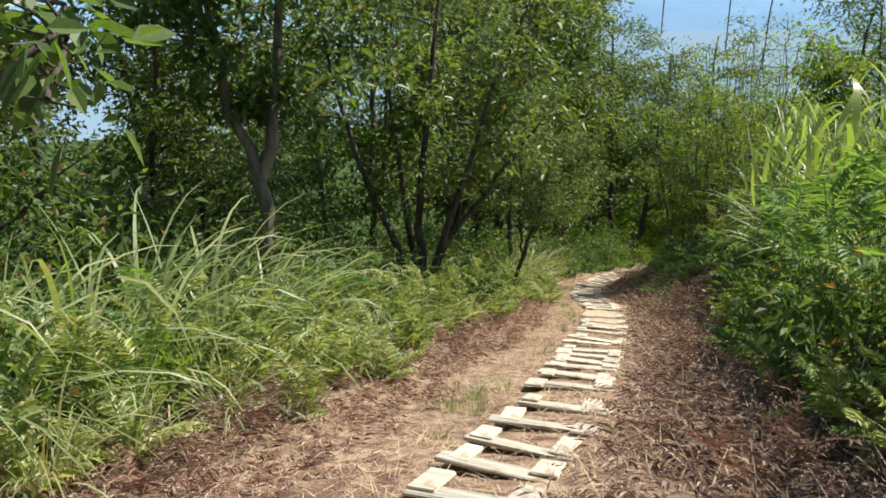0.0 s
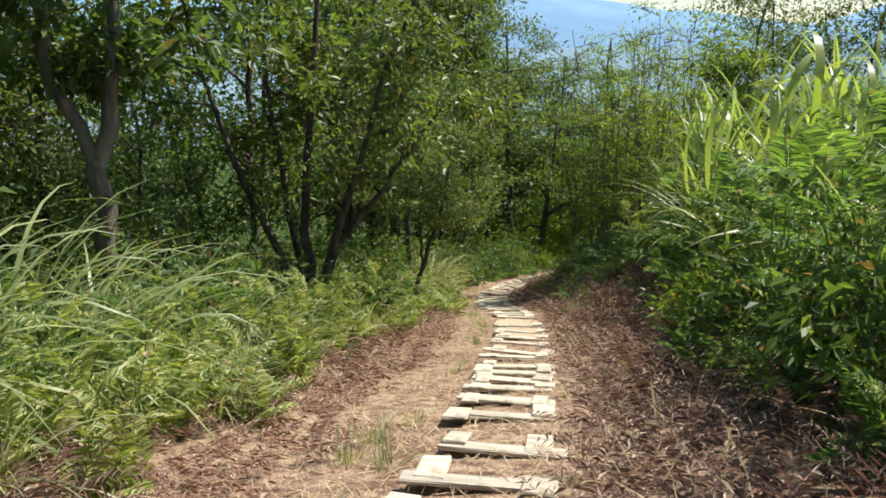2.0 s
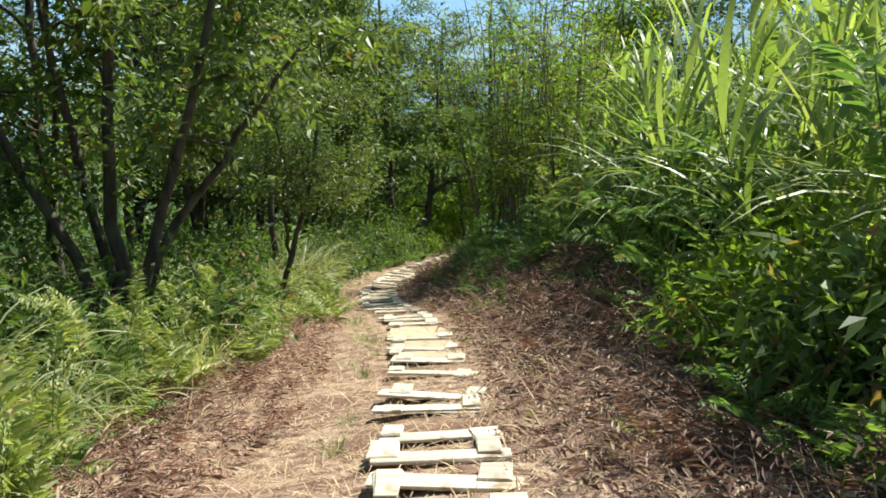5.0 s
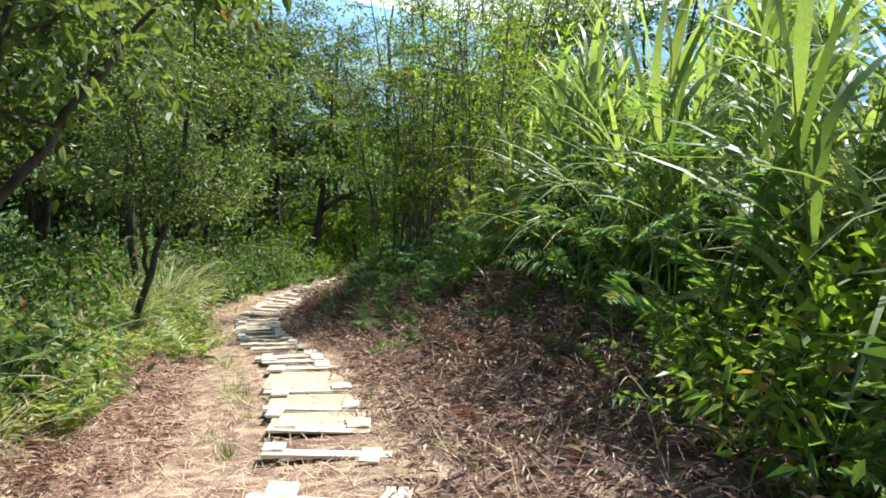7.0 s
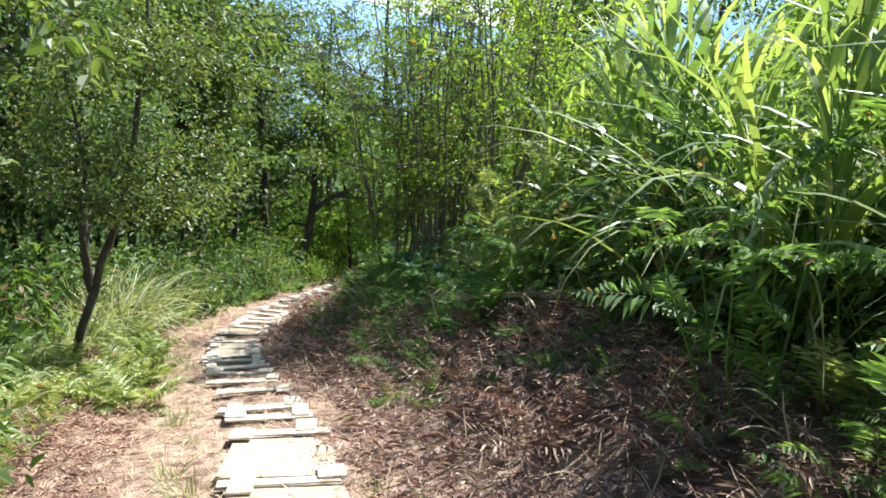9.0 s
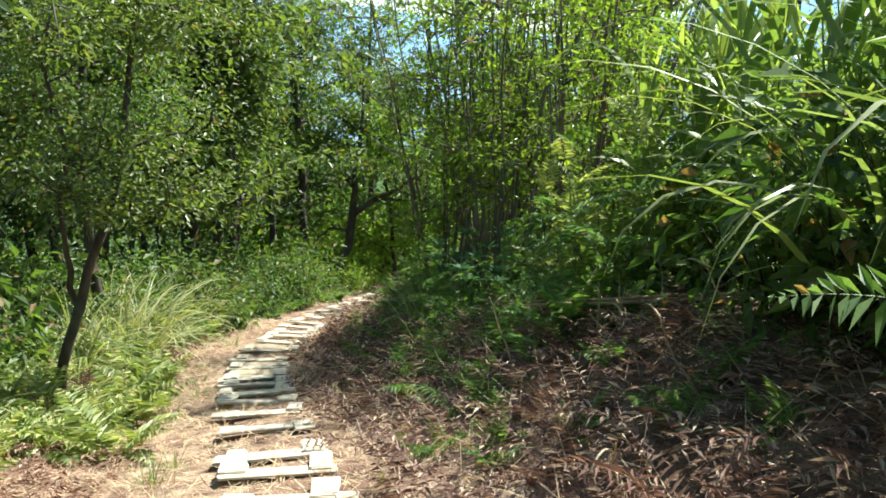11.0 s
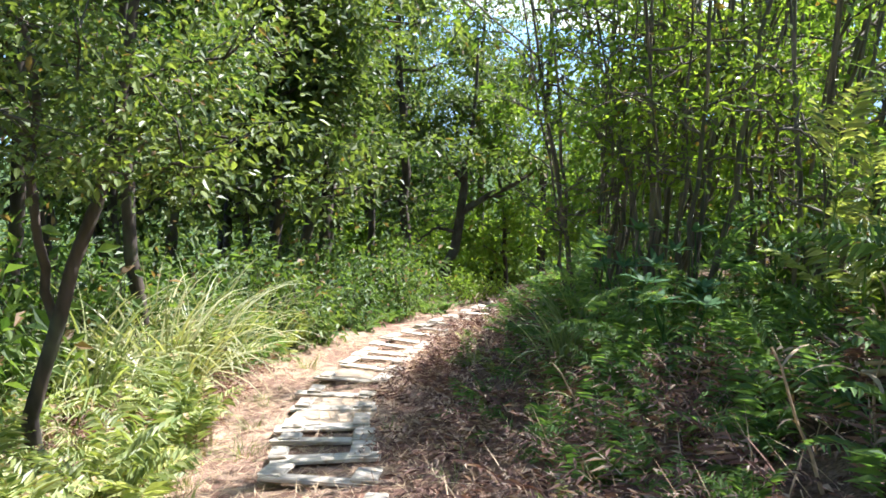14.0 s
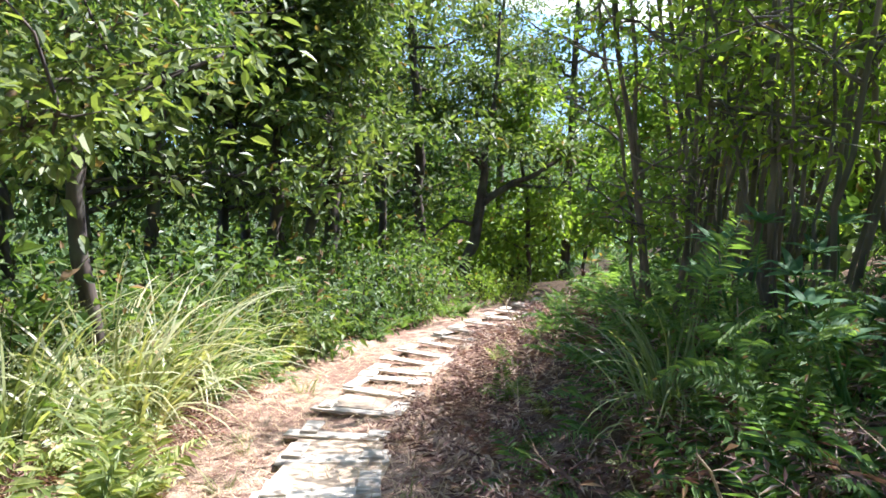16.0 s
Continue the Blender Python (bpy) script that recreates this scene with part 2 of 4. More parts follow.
def tube(points, radii, sides=7):
    """A tapering tube round a bent line, closed at the thin end."""
    P, r = np.asarray(points, float), np.asarray(radii, float)
    T = unit(np.gradient(P, axis=0))
    X = unit(np.cross(T, np.array([0.31, 0.95, 0.05])))
    Y = np.cross(T, X)
    a = np.linspace(0, 2 * np.pi, sides, endpoint=False)
    ring = X[:, None] * np.cos(a)[None, :, None] + Y[:, None] * np.sin(a)[None, :, None]
    V = (P[:, None] + ring * r[:, None, None]).reshape(-1, 3)
    m = len(P)
    i, j = np.meshgrid(np.arange(m - 1), np.arange(sides), indexing="ij")
    F = np.stack([i * sides + j, i * sides + (j + 1) % sides, (i + 1) * sides + (j + 1) % sides, (i + 1) * sides + j], -1).reshape(-1, 4)
    return V, F


def bent(p0, p1, rng, wob=0.06, n=7):
    """A slightly crooked line between two points."""
    p0, p1 = np.asarray(p0, float), np.asarray(p1, float)
    s = np.linspace(0, 1, n)[:, None]
    L = np.linalg.norm(p1 - p0)
    w = np.cumsum(rng.normal(0, wob * L / n ** 0.5, (n, 3)), 0)
    w = w - w[0] - (w[-1] - w[0]) * s
    return p0 + (p1 - p0) * s + w


# ---- the plan: trail line, its fall, the ground ----
TY = [-12, -5, 0, 3.77, 6.15, 9.2, 12.7, 15.25, 17.3, 19.5, 21.85, 22.6, 24.27, 25.4, 26.9, 28.6, 29.6, 32, 40]
TX = [-1.4, -1.1, -0.6, 0.17, 0.98, 1.78, 2.7, 3.2, 3.45, 3.65, 4.05, 4.3, 5.0, 5.5, 6.45, 7.6, 8.4, 10.4, 13]
ZY = [-40, -20, 0, 9.25, 12.8, 15.33, 17.47, 19.2, 22.17, 23.5, 30.4, 36, 60, 120, 400, 5000]
ZZ = [7, 5.6, 0.1, -2.40, -3.37, -3.93, -4.5, -5.01, -5.68, -5.95, -7.45, -8.65, -16.0, -45, -95, -110]


def trail_x(y):
    return np.interp(y, TY, TX)


def trail_z(y):
    return np.interp(y, ZY, ZZ)


def smooth(a, b, v):
    s = np.clip((v - a) / (b - a), 0, 1)
    return s * s * (3 - 2 * s)


def wave(x, y, f, k):
    return np.sin(x * f + k) * np.cos(y * f * 1.13 + k * 1.7)


def ground_z(x, y):
    x, y = np.asarray(x, float), np.asarray(y, float)
    u = x - trail_x(y)
    near = 1 - smooth(30, 60, np.hypot(x, y - 15))
    bank = smooth(9, 15, y)
    right = (0.25 + 0.45 * bank) * smooth(0.6, 2.6, u) + 0.5 * smooth(2, 6, u) + 0.06 * np.clip(u - 5, 0, 12)
    left = 0.12 * smooth(-1.2, -2.6, u) - 0.12 * np.clip(-u - 5, 0, 25)
    rough = 0.05 * wave(x, y, 1.3, 0.4) + 0.025 * wave(x, y, 3.1, 1.9) + 0.012 * wave(x, y, 7.3, 0.2)
    return trail_z(y) + near * (right + left + rough * smooth(0.2, 1.2, np.abs(u)) - 0.02) - (1 - near) * 3


def spread(fine0, fine1, step, far, n):
    inner = np.arange(fine0, fine1 + step / 2, step)
    out = np.geomspace(1, far, n)
    return np.concatenate([fine0 - out[::-1], inner, fine1 + out])


gx, gy = spread(-8, 16, 0.2, 4500, 22), spread(-8, 40, 0.2, 4500, 22)
GX, GY = np.meshgrid(gx, gy)
GV = np.stack([GX, GY, ground_z(GX, GY)], -1).reshape(-1, 3)
r_, c_ = np.meshgrid(np.arange(len(gy) - 1), np.arange(len(gx) - 1), indexing="ij")
w_ = len(gx)
GF = np.stack([r_ * w_ + c_, r_ * w_ + c_ + 1, (r_ + 1) * w_ + c_ + 1, (r_ + 1) * w_ + c_], -1).reshape(-1, 4)
GROUND_MESH = mesh_of("ground", GV, GF, M_SOIL, True)
g_u = GV[:, 0] - trail_x(GV[:, 1])
g_worn = smooth(-2.6, -1.7, g_u + 0.35 * wave(GV[:, 0], GV[:, 1], 2.1, 0.7)) * (1 - 0.75 * smooth(0.9, 2.0, g_u)) * (1 - smooth(30, 34, GV[:, 1]))
g_far = smooth(24, 45, np.hypot(GV[:, 0] - 3, GV[:, 1] - 15))
for key, val in (("worn", g_worn), ("far", g_far)):
    GROUND_MESH.attributes.new(key, "FLOAT", "POINT").data.foreach_set("value", val.astype(np.float32))
ground = tagged(link("ground", GROUND_MESH), "sloping reddish-brown hillside soil with trodden earth", "ground", kind="structure")


def ridge(name, dist, a0, a1, height, seed, mat, label, base=0.0):
    """A far mountain ridge on an arc round the place."""
    rng = np.random.default_rng(seed)
    a = np.radians(np.linspace(a0, a1, 90))
    s = np.linspace(0, 1, 90)
    top = np.zeros(90)
    for k, amp in ((3.0, 1.0), (5.3, 0.7), (9.1, 0.35), (17, 0.16), (37, 0.07)):
        top += amp * np.sin(2 * np.pi * (k * s + rng.random()))
    top = base + height * (0.62 + 0.2 * top)
    rows = []
    for d, f in ((0.8, -0.5), (0.87, 0.25), (0.93, 0.6), (1.0, 1.0), (1.15, -0.5)):
        jit = 1 + (rng.normal(0, 0.03, 90) if 0 < f < 1 else 0)
        z = np.where(f < 0, -250, top * f * jit)
        rows.append(np.stack([np.sin(a) * dist * d, np.cos(a) * dist * d, z], -1))
    V = np.concatenate(rows)
    i, j = np.meshgrid(np.arange(4), np.arange(89), indexing="ij")
    F = np.stack([i * 90 + j, i * 90 + j + 1, (i + 1) * 90 + j + 1, (i + 1) * 90 + j], -1).reshape(-1, 4)
    return tagged(link(name, mesh_of(name, V, F, mat, True)), label, "mountain", kind="structure")


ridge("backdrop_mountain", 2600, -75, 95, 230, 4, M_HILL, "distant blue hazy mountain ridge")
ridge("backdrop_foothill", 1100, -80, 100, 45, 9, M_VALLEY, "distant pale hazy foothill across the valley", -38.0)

# ---- steps of the trail ----


def bevel_box(sx, sy, sz, rng, warp=0.006):
    bm = bmesh.new()
    bmesh.ops.create_cube(bm, size=1.0)
    bmesh.ops.scale(bm, vec=(sx, sy, sz), verts=bm.verts)
    bmesh.ops.bevel(bm, geom=bm.edges[:], offset=0.006, segments=1, affect="EDGES")
    for v in bm.verts:
        v.co += Vector(rng.normal(0, warp, 3) * np.array([1.5, 1, 0.4]))
    return bm


STEP_Y = [-2.6, -1.9, -1.2, -0.5, 0.2, 0.9, 1.6, 2.3, 3.05, 3.77, 4.33, 4.83, 5.48, 6.15, 7.12, 7.75, 8.3, 8.75, 9.2, 9.65, 10.44, 10.9,
          11.95, 12.7, 13.37, 14.08, 15.25, 15.87, 16.33, 17.3, 18.12, 18.9, 19.5, 20.0, 20.45, 21.2, 21.85, 22.6, 23.3, 23.9,
          24.3, 24.86, 25.4, 26.0, 26.5, 27.1, 27.8, 28.5, 29.1, 29.7, 30.5]


def wooden_step(y, rng):
    x = float(trail_x(y))
    tangent = math.atan2(float(trail_x(y + 0.5) - trail_x(y - 0.5)), 1.0)
    fall = math.atan(float(trail_z(y + 0.4) - trail_z(y - 0.4)) / 0.8)
    ob = new("wooden_step")
    ob.matrix_world = (Matrix.Translation((x, y, float(trail_z(y)) + 0.012))
                       @ Euler((fall * 0.8, 0, -tangent - 0.1 + rng.normal(0, 0.06))).to_matrix().to_4x4())
    wide = 0.78 + rng.normal(0, 0.03)
    p = part("plank", bevel_box(wide, 0.12 + rng.random() * 0.07, 0.026, rng, 0.004), M_PLANK, ob)
    p.location = (rng.normal(0, 0.02), 0, 0.006)
    p.rotation_euler = (0, rng.normal(0, 0.015), rng.normal(0, 0.03))
    for side in (-1, 1):
        long = 0.16 + rng.random() * 0.24
        e = part("end_board", bevel_box(0.12 + rng.random() * 0.06, long, 0.022, rng, 0.004), M_PLANK, ob)
        e.location = (side * (wide / 2 - 0.1 + rng.normal(0, 0.02)), long * 0.4 * (1 if rng.random() < 0.75 else -0.6), 0.026)
        e.rotation_euler = (rng.normal(0, 0.02), 0, rng.normal(0, 0.05))
    return tagged(ob, "sun-bleached wooden plank step with short end boards on soil", "step", "steps of the trail")


step_rng = np.random.default_rng(3)
for sy in STEP_Y:
    wooden_step(sy, step_rng)
for sy, sl in ((14.68, 1.0), (13.72, 0.6), (13.03, 0.55), (21.5, 0.55), (20.85, 0.7), (22.95, 0.6)):
    sheet = new("wooden_sheet")
    turn = math.atan2(float(trail_x(sy + 0.5) - trail_x(sy - 0.5)), 1.0) + 0.1
    sheet.matrix_world = Matrix.Translation((float(trail_x(sy)), sy, float(trail_z(sy)) - 0.002)) @ Euler((-0.24, 0, -turn)).to_matrix().to_4x4()
    part("board", bevel_box(0.72, sl, 0.03, step_rng, 0.012), M_PLYWOOD, sheet)
    tagged(sheet, "worn sandy-coloured wooden sheet laid between trail steps", "board", "sheets on the trail")

# ---- kinds of plants: each built once, then copied ----


def scatter_bits(n, seed, lo, hi, y0, y1):
    """n places beside the trail with offsets between lo and hi."""
    rng = np.random.default_rng(seed)
    y = rng.uniform(y0, y1, n)
    u = rng.uniform(lo, hi, n)
    x = trail_x(y) + u
    return rng, np.stack([x, y, ground_z(x, y)], 1)


def bunch_meshes(seed, count, n, tall, width, lean, bend, mat):
    """Some bunches of blades that all arch over towards +x, more or less."""
    out = []
    for k in range(count):
        rng = np.random.default_rng(seed + k)
        P = np.stack([rng.normal(0, 0.035, n), rng.normal(0, 0.035, n), np.full(n, -0.03)], 1)
        V, F = blades(P, rng.normal(0, 0.5, n), tall * rng.uniform(0.5, 1.15, n), width * rng.uniform(0.6, 1.25, n),
                      np.abs(rng.normal(lean, 0.2, n)), bend * rng.uniform(0.45, 1.25, n), rng, 8)
        out.append(mesh_of("spray", V, F, mat, True))
    return out


def grass_thing(name, meshes, seed, n, spreadr, label, group):
    """A clump of grass: bunches of blades that lean out all round."""
    rng = np.random.default_rng(seed)
    ob = new(name)
    for k in range(n):
        a = 2 * math.pi * (k + rng.random()) / n
        f = link("spray", meshes[int(rng.integers(len(meshes)))], ob)
        r = spreadr * math.sqrt(rng.random())
        f.location, f.rotation_euler = (math.cos(a) * r, math.sin(a) * r, 0), (rng.normal(0, 0.1), rng.normal(0, 0.12), a)
        f.scale = [rng.uniform(0.7, 1.1)] * 3
        tagged(f, kind="stuff")
    tagged(ob, label, "grass", group)
    ob.matrix_basis = stand(-5.0 + 1.7 * (KIND[0] % 5), -6.5 - KIND[0] * 0.35)
    KIND[0] += 1
    return ob


def frond(P0, az, L, rise, bend, pin, rng, pairs=16, width=0.34):
    """One feathery frond: leaflets along an arching stalk. Triangles; the stalk is a thin sliver."""
    s = np.linspace(0.12, 1, pairs)
    ang = rise + bend * s ** 1.3
    ds = L / pairs
    h, z = np.cumsum(np.sin(ang)) * ds, np.cumsum(np.cos(ang)) * ds
    f, sd = np.array([math.cos(az), math.sin(az), 0]), np.array([-math.sin(az), math.cos(az), 0])
    C = P0 + f * h[:, None] + UP * z[:, None]
    tang = unit(f * np.sin(ang)[:, None] + UP * np.cos(ang)[:, None])
    lw = width * L * np.sin(np.pi * np.clip(s, 0.05, 0.98)) ** 0.7 * (1.15 - 0.5 * s)
    out = []
    for k in (-1, 1):
        D = sd * k + tang * 0.55 + rng.normal(0, 0.12, (pairs, 3))
        out.append(leaves(C, D, lw, pin * L * (1.1 - 0.5 * s), rng, 0.12, 0.2))
    A, B = C[:-1], C[1:]
    V = np.stack([A - sd * 0.004, A + sd * 0.004, B], 1).reshape(-1, 3)
    out.append((V, np.arange(len(V)).reshape(-1, 3)))
    return join(out)


def frond_meshes(seed, n, mat, rise, pairs, pin, width=0.34):
    """Some fronds of one kind, each a metre long from the origin towards +x."""
    rng = np.random.default_rng(seed)
    return [mesh_of("frond", *frond(np.zeros(3), 0.0, 1.0, rise + rng.normal(0, 0.12), rng.uniform(0.6, 1.4), pin, rng, pairs, width), mat) for _ in range(n)]


def fern_thing(meshes, seed, n, size, label, group):
    """A fern: an Empty at its foot with its fronds round it."""
    rng = np.random.default_rng(seed)
    ob = new("fern")
    for k in range(n):
        f = link("frond", meshes[int(rng.integers(len(meshes)))], ob)
        f.location = (rng.normal(0, 0.14) * size, rng.normal(0, 0.14) * size, rng.uniform(-0.02, 0.22) * size)
        f.rotation_euler = (rng.normal(0, 0.15), rng.normal(0, 0.25), 2 * math.pi * (k + rng.random()) / n)
        f.scale = [size * rng.uniform(0.6, 1.15)] * 3
        tagged(f, kind="stuff")
    tagged(ob, label, "fern", group)
    y = -6.5 - KIND[0] * 0.35
    ob.matrix_basis = stand(-5.0 + 1.7 * (KIND[0] % 5), y)
    KIND[0] += 1
    return ob


def bracken_thing(meshes, seed, n, size, high, label, group):
    """Bracken: several thin stems, with fronds standing off them at many heights."""
    rng = np.random.default_rng(seed)
    ob = new("bracken")
    stems = []
    for k in range(6):
        a = 2 * math.pi * (k + rng.random()) / 6
        foot, top = np.array([math.cos(a), math.sin(a), 0]) * 0.12, np.array([math.cos(a) * 0.35, math.sin(a) * 0.35, high * rng.uniform(0.7, 1.1)])
        stems.append((foot, top))
        link("stem", mesh_of("stem", *tube(bent(foot - UP * 0.04, top, rng, 0.05, 5), np.linspace(0.006, 0.003, 5), 4), M_DARK_FERN, True), ob)
    for k in range(n):
        foot, top = stems[k % 6]
        f = link("frond", meshes[int(rng.integers(len(meshes)))], ob)
        f.location = foot + (top - foot) * rng.uniform(0.15, 1.0)
        f.rotation_euler = (rng.normal(0, 0.2), rng.normal(0.15, 0.25), rng.uniform(0, 6.28))
        f.scale = [size * rng.uniform(0.6, 1.15)] * 3
        tagged(f, kind="stuff")
    tagged(ob, label, "fern", group)
    ob.matrix_basis = stand(-5.0 + 1.7 * (KIND[0] % 5), -6.5 - KIND[0] * 0.35)
    KIND[0] += 1
    return ob


def leaf_cloud(centres, radius, per, size, rng, aspect=0.42, flat=0.75, droop=0.15, shape=leaves):
    """Leaves round many twig ends."""
    n = len(centres) * per
    C = np.repeat(np.asarray(centres), per, 0)
    off = rng.normal(0, 1, (n, 3)) * radius * np.array([1, 1, flat]) * 0.55
    D = unit(off + rng.normal(0, 0.5, (n, 3)) * radius) + np.array([0, 0, -0.15])
    L = size * rng.uniform(0.55, 1.3, n)
    return shape(C + off, D, L, L * aspect, rng, 0.18, droop)


def shrub_parts(seed, h, r, twigs, per, leaf, mat, bark=None):
    rng = np.random.default_rng(seed)
    ends, stems = [], []
    for k in range(twigs):
        a, rr = rng.uniform(0, 2 * np.pi), r * math.sqrt(rng.random())
        top = np.array([math.cos(a) * rr, math.sin(a) * rr, h * rng.uniform(0.25, 1.0) * (1.05 - 0.35 * (rr / r) ** 2)])
        stems.append(tube(bent((rng.normal(0, 0.06), rng.normal(0, 0.06), -0.05), top, rng, 0.08, 3), np.linspace(0.012, 0.003, 3), 3))
        ends += [top, top * np.array([0.85, 0.85, 0.8]) + rng.normal(0, 0.08, 3), top * np.array([0.7, 0.7, 0.55]) + rng.normal(0, 0.1, 3)]
    return (mesh_of("stems", *join(stems), bark or M_BARK, True),
            mesh_of("foliage", *leaf_cloud(ends, 0.2 * h + 0.05, per, leaf, rng), mat))


def thing(name, meshes, label, category, group=""):
    """A thing: an Empty at its foot with its parts; meshes: (part name, mesh)."""
    ob = new(name)
    for pn, me in meshes:
        tagged(link(pn, me, ob), kind="stuff" if pn in ("branchwork", "crown", "tuft", "foliage", "stem") else "")
    return tagged(ob, label, category, group)


def stand(x, y, turn=0.0, size=1.0, sink=0.03, tilt=(0, 0)):
    return (Matrix.Translation((x, y, float(ground_z(x, y)) - sink)) @ Euler((tilt[0], tilt[1], turn)).to_matrix().to_4x4()
            @ Matrix.Diagonal((size, size, size, 1)))


def put(kinds, spots, rng, lo, hi, tilt=0.08):
    """Copies of some kinds of plant at the spots (x, y), each turned and sized by chance."""
    for x, y in spots:
        if 4.0 < x < 6.0 and 13.0 < y < 15.6 and kinds is not dead_ferns:
            continue            # open litter in front of the dead reed
        k = kinds[int(rng.integers(len(kinds)))]
        size = rng.uniform(lo, hi)
        ob = copy_thing(k, Matrix.Identity(4))
        ob.matrix_basis = stand(x, y, rng.uniform(0, 6.28), size, tilt=rng.normal(0, tilt, 2))


def spots(rng, n, y0, y1, lo, hi, gap):
    """Places along the trail with offset lo to hi, none nearer to another than gap."""
    out = []
    for _ in range(n * 30):
        y = rng.uniform(y0, y1)
        x = float(trail_x(y)) + rng.uniform(lo, hi)
        if all((x - a) ** 2 + (y - b) ** 2 > gap * gap for a, b in out):
            out.append((x, y))
            if len(out) >= n:
                break
    return out


def kind(name, metas, label, category, group):
    """The first of a kind, which stands behind the start of the walk."""
    ob = thing(name, metas, label, category, group)
    y = -6.5 - KIND[0] * 0.35
    x = -5.0 + 1.7 * (KIND[0] % 5)
    KIND[0] += 1
    ob.matrix_basis = stand(x, y)
    return ob



# trees: trunk, limbs, crown


def tree(name, stems, crown, seed, leaf, per, mat, label, bark=None, twig=0.27, category="tree", group="", clear=None, limbs_per=5, flat=0.6, shape=broad_leaves):
    """A tree. stems: lists of (x, y, z, radius) from the foot up, in metres from the foot; crown: (lowest share of height with limbs, limb length, twigs a limb)."""
    rng = np.random.default_rng(seed)
    wood, ends, twigs = [], [], []
    low, reach, nt_ = crown
    for st in stems:
        st = np.asarray(st, float)
        t = np.linspace(0, 1, len(st))
        tt = np.linspace(0, 1, 12)
        P = np.stack([np.interp(tt, t, st[:, k]) for k in range(3)], 1)
        R = np.interp(tt, t, st[:, 3])
        P[1:-1] += rng.normal(0, 0.015 + 0.25 * R.mean(), (10, 3)) * np.array([1, 1, 0.3])
        R[0] *= 1.25
        wood.append(tube(P, R, 8))
        for k in range(limbs_per):
            f = rng.uniform(low, 1.0)
            p = np.array([np.interp(f, tt, P[:, j]) for j in range(3)])
            rad = float(np.interp(f, tt, R)) * 0.55
            a = rng.uniform(0, 2 * np.pi)
            d = np.array([math.cos(a), math.sin(a), rng.uniform(0.0, 0.7)]) * reach * rng.uniform(0.5, 1.1)
            limb = bent(p, p + d, rng, 0.12, 7)
            wood.append(tube(limb, np.linspace(max(rad, 0.012), 0.006, 7), 5))
            for m in range(nt_):
                q = limb[int(rng.integers(2, 7))]
                e = q + unit(rng.normal(0, 1, 3) * np.array([1, 1, 0.6]) + np.array([0, 0, 0.15])) * reach * rng.uniform(0.2, 0.55)
                twigs.append(tube(bent(q, e, rng, 0.1, 3), np.array([0.009, 0.006, 0.002]), 3))
                ends.append(e)
                ends.append(q + (e - q) * 0.55)
    me_w = mesh_of("trunk", *join(wood), bark or M_BARK, True)
    me_t = mesh_of("twigs", *join(twigs), bark or M_BARK, True)
    ends = np.asarray(ends)
    if clear is not None:
        ends = ends[ends[:, 2] > clear]
    me_c = mesh_of("crown", *leaf_cloud(ends, twig, per, leaf, rng, 0.47, flat, 0.1, shape), mat)
    return thing(name, [("trunk", me_w), ("branchwork", me_t), ("crown", me_c)], label, category, group)


def at(ob, x, y, turn=0.0, size=1.0, sink=0.08):
    ob.matrix_basis = stand(x, y, turn, size, sink)
    return ob


# ---- trees that stand by the trail ----
at(tree("multi_stem_tree", [
    [(0, 0, 0, 0.108), (0.1, 0, 1.0, 0.094), (0.05, 0.1, 2.5, 0.072), (0.4, 0, 4.5, 0.050), (0.6, 0, 6.5, 0.022)],
    [(-.1, 0, 0, 0.086), (-.35, 0, 1.2, 0.072), (-0.9, 0, 2.6, 0.058), (-1.5, .2, 4.6, 0.036), (-1.8, .2, 6, 0.014)],
    [(.1, 0, 0, 0.086), (.4, -.1, 1.2, 0.072), (0.9, -.1, 2.6, 0.058), (1.5, 0, 4.4, 0.036), (2.2, 0, 6, 0.014)],
    [(0, .2, 0, 0.079), (-.1, .3, 1.4, 0.065), (-0.35, .4, 3, 0.050), (-.5, .6, 5, 0.029), (-.6, .6, 6.4, 0.014)],
    [(.1, .1, 0.2, 0.072), (.6, .3, 1.4, 0.058), (1.4, .4, 2.4, 0.043), (2.4, .5, 3.6, 0.022)]],
    (0.58, 1.5, 8), 11, 0.16, 15, M_LEAF, "dark multi-stemmed tree fanning out from one base", limbs_per=5), -0.45, 15.1)
at(tree("forked_tree", [
    [(0, 0, 0, .13), (0.02, 0, 1.5, .11), (.05, 0, 2.6, .1), (.35, 0, 3.8, .07), (.5, .2, 6, .03)],
    [(.03, 0, 2.4, .08), (-.3, 0, 3.2, .07), (-.45, 0, 4.4, .05), (-.6, 0, 6, .02)]],
    (0.5, 1.5, 8), 12, 0.17, 24, M_LEAF, "dark tree with a pale forked trunk", bark=M_BARK_PALE, limbs_per=7), -2.4, 10.9)
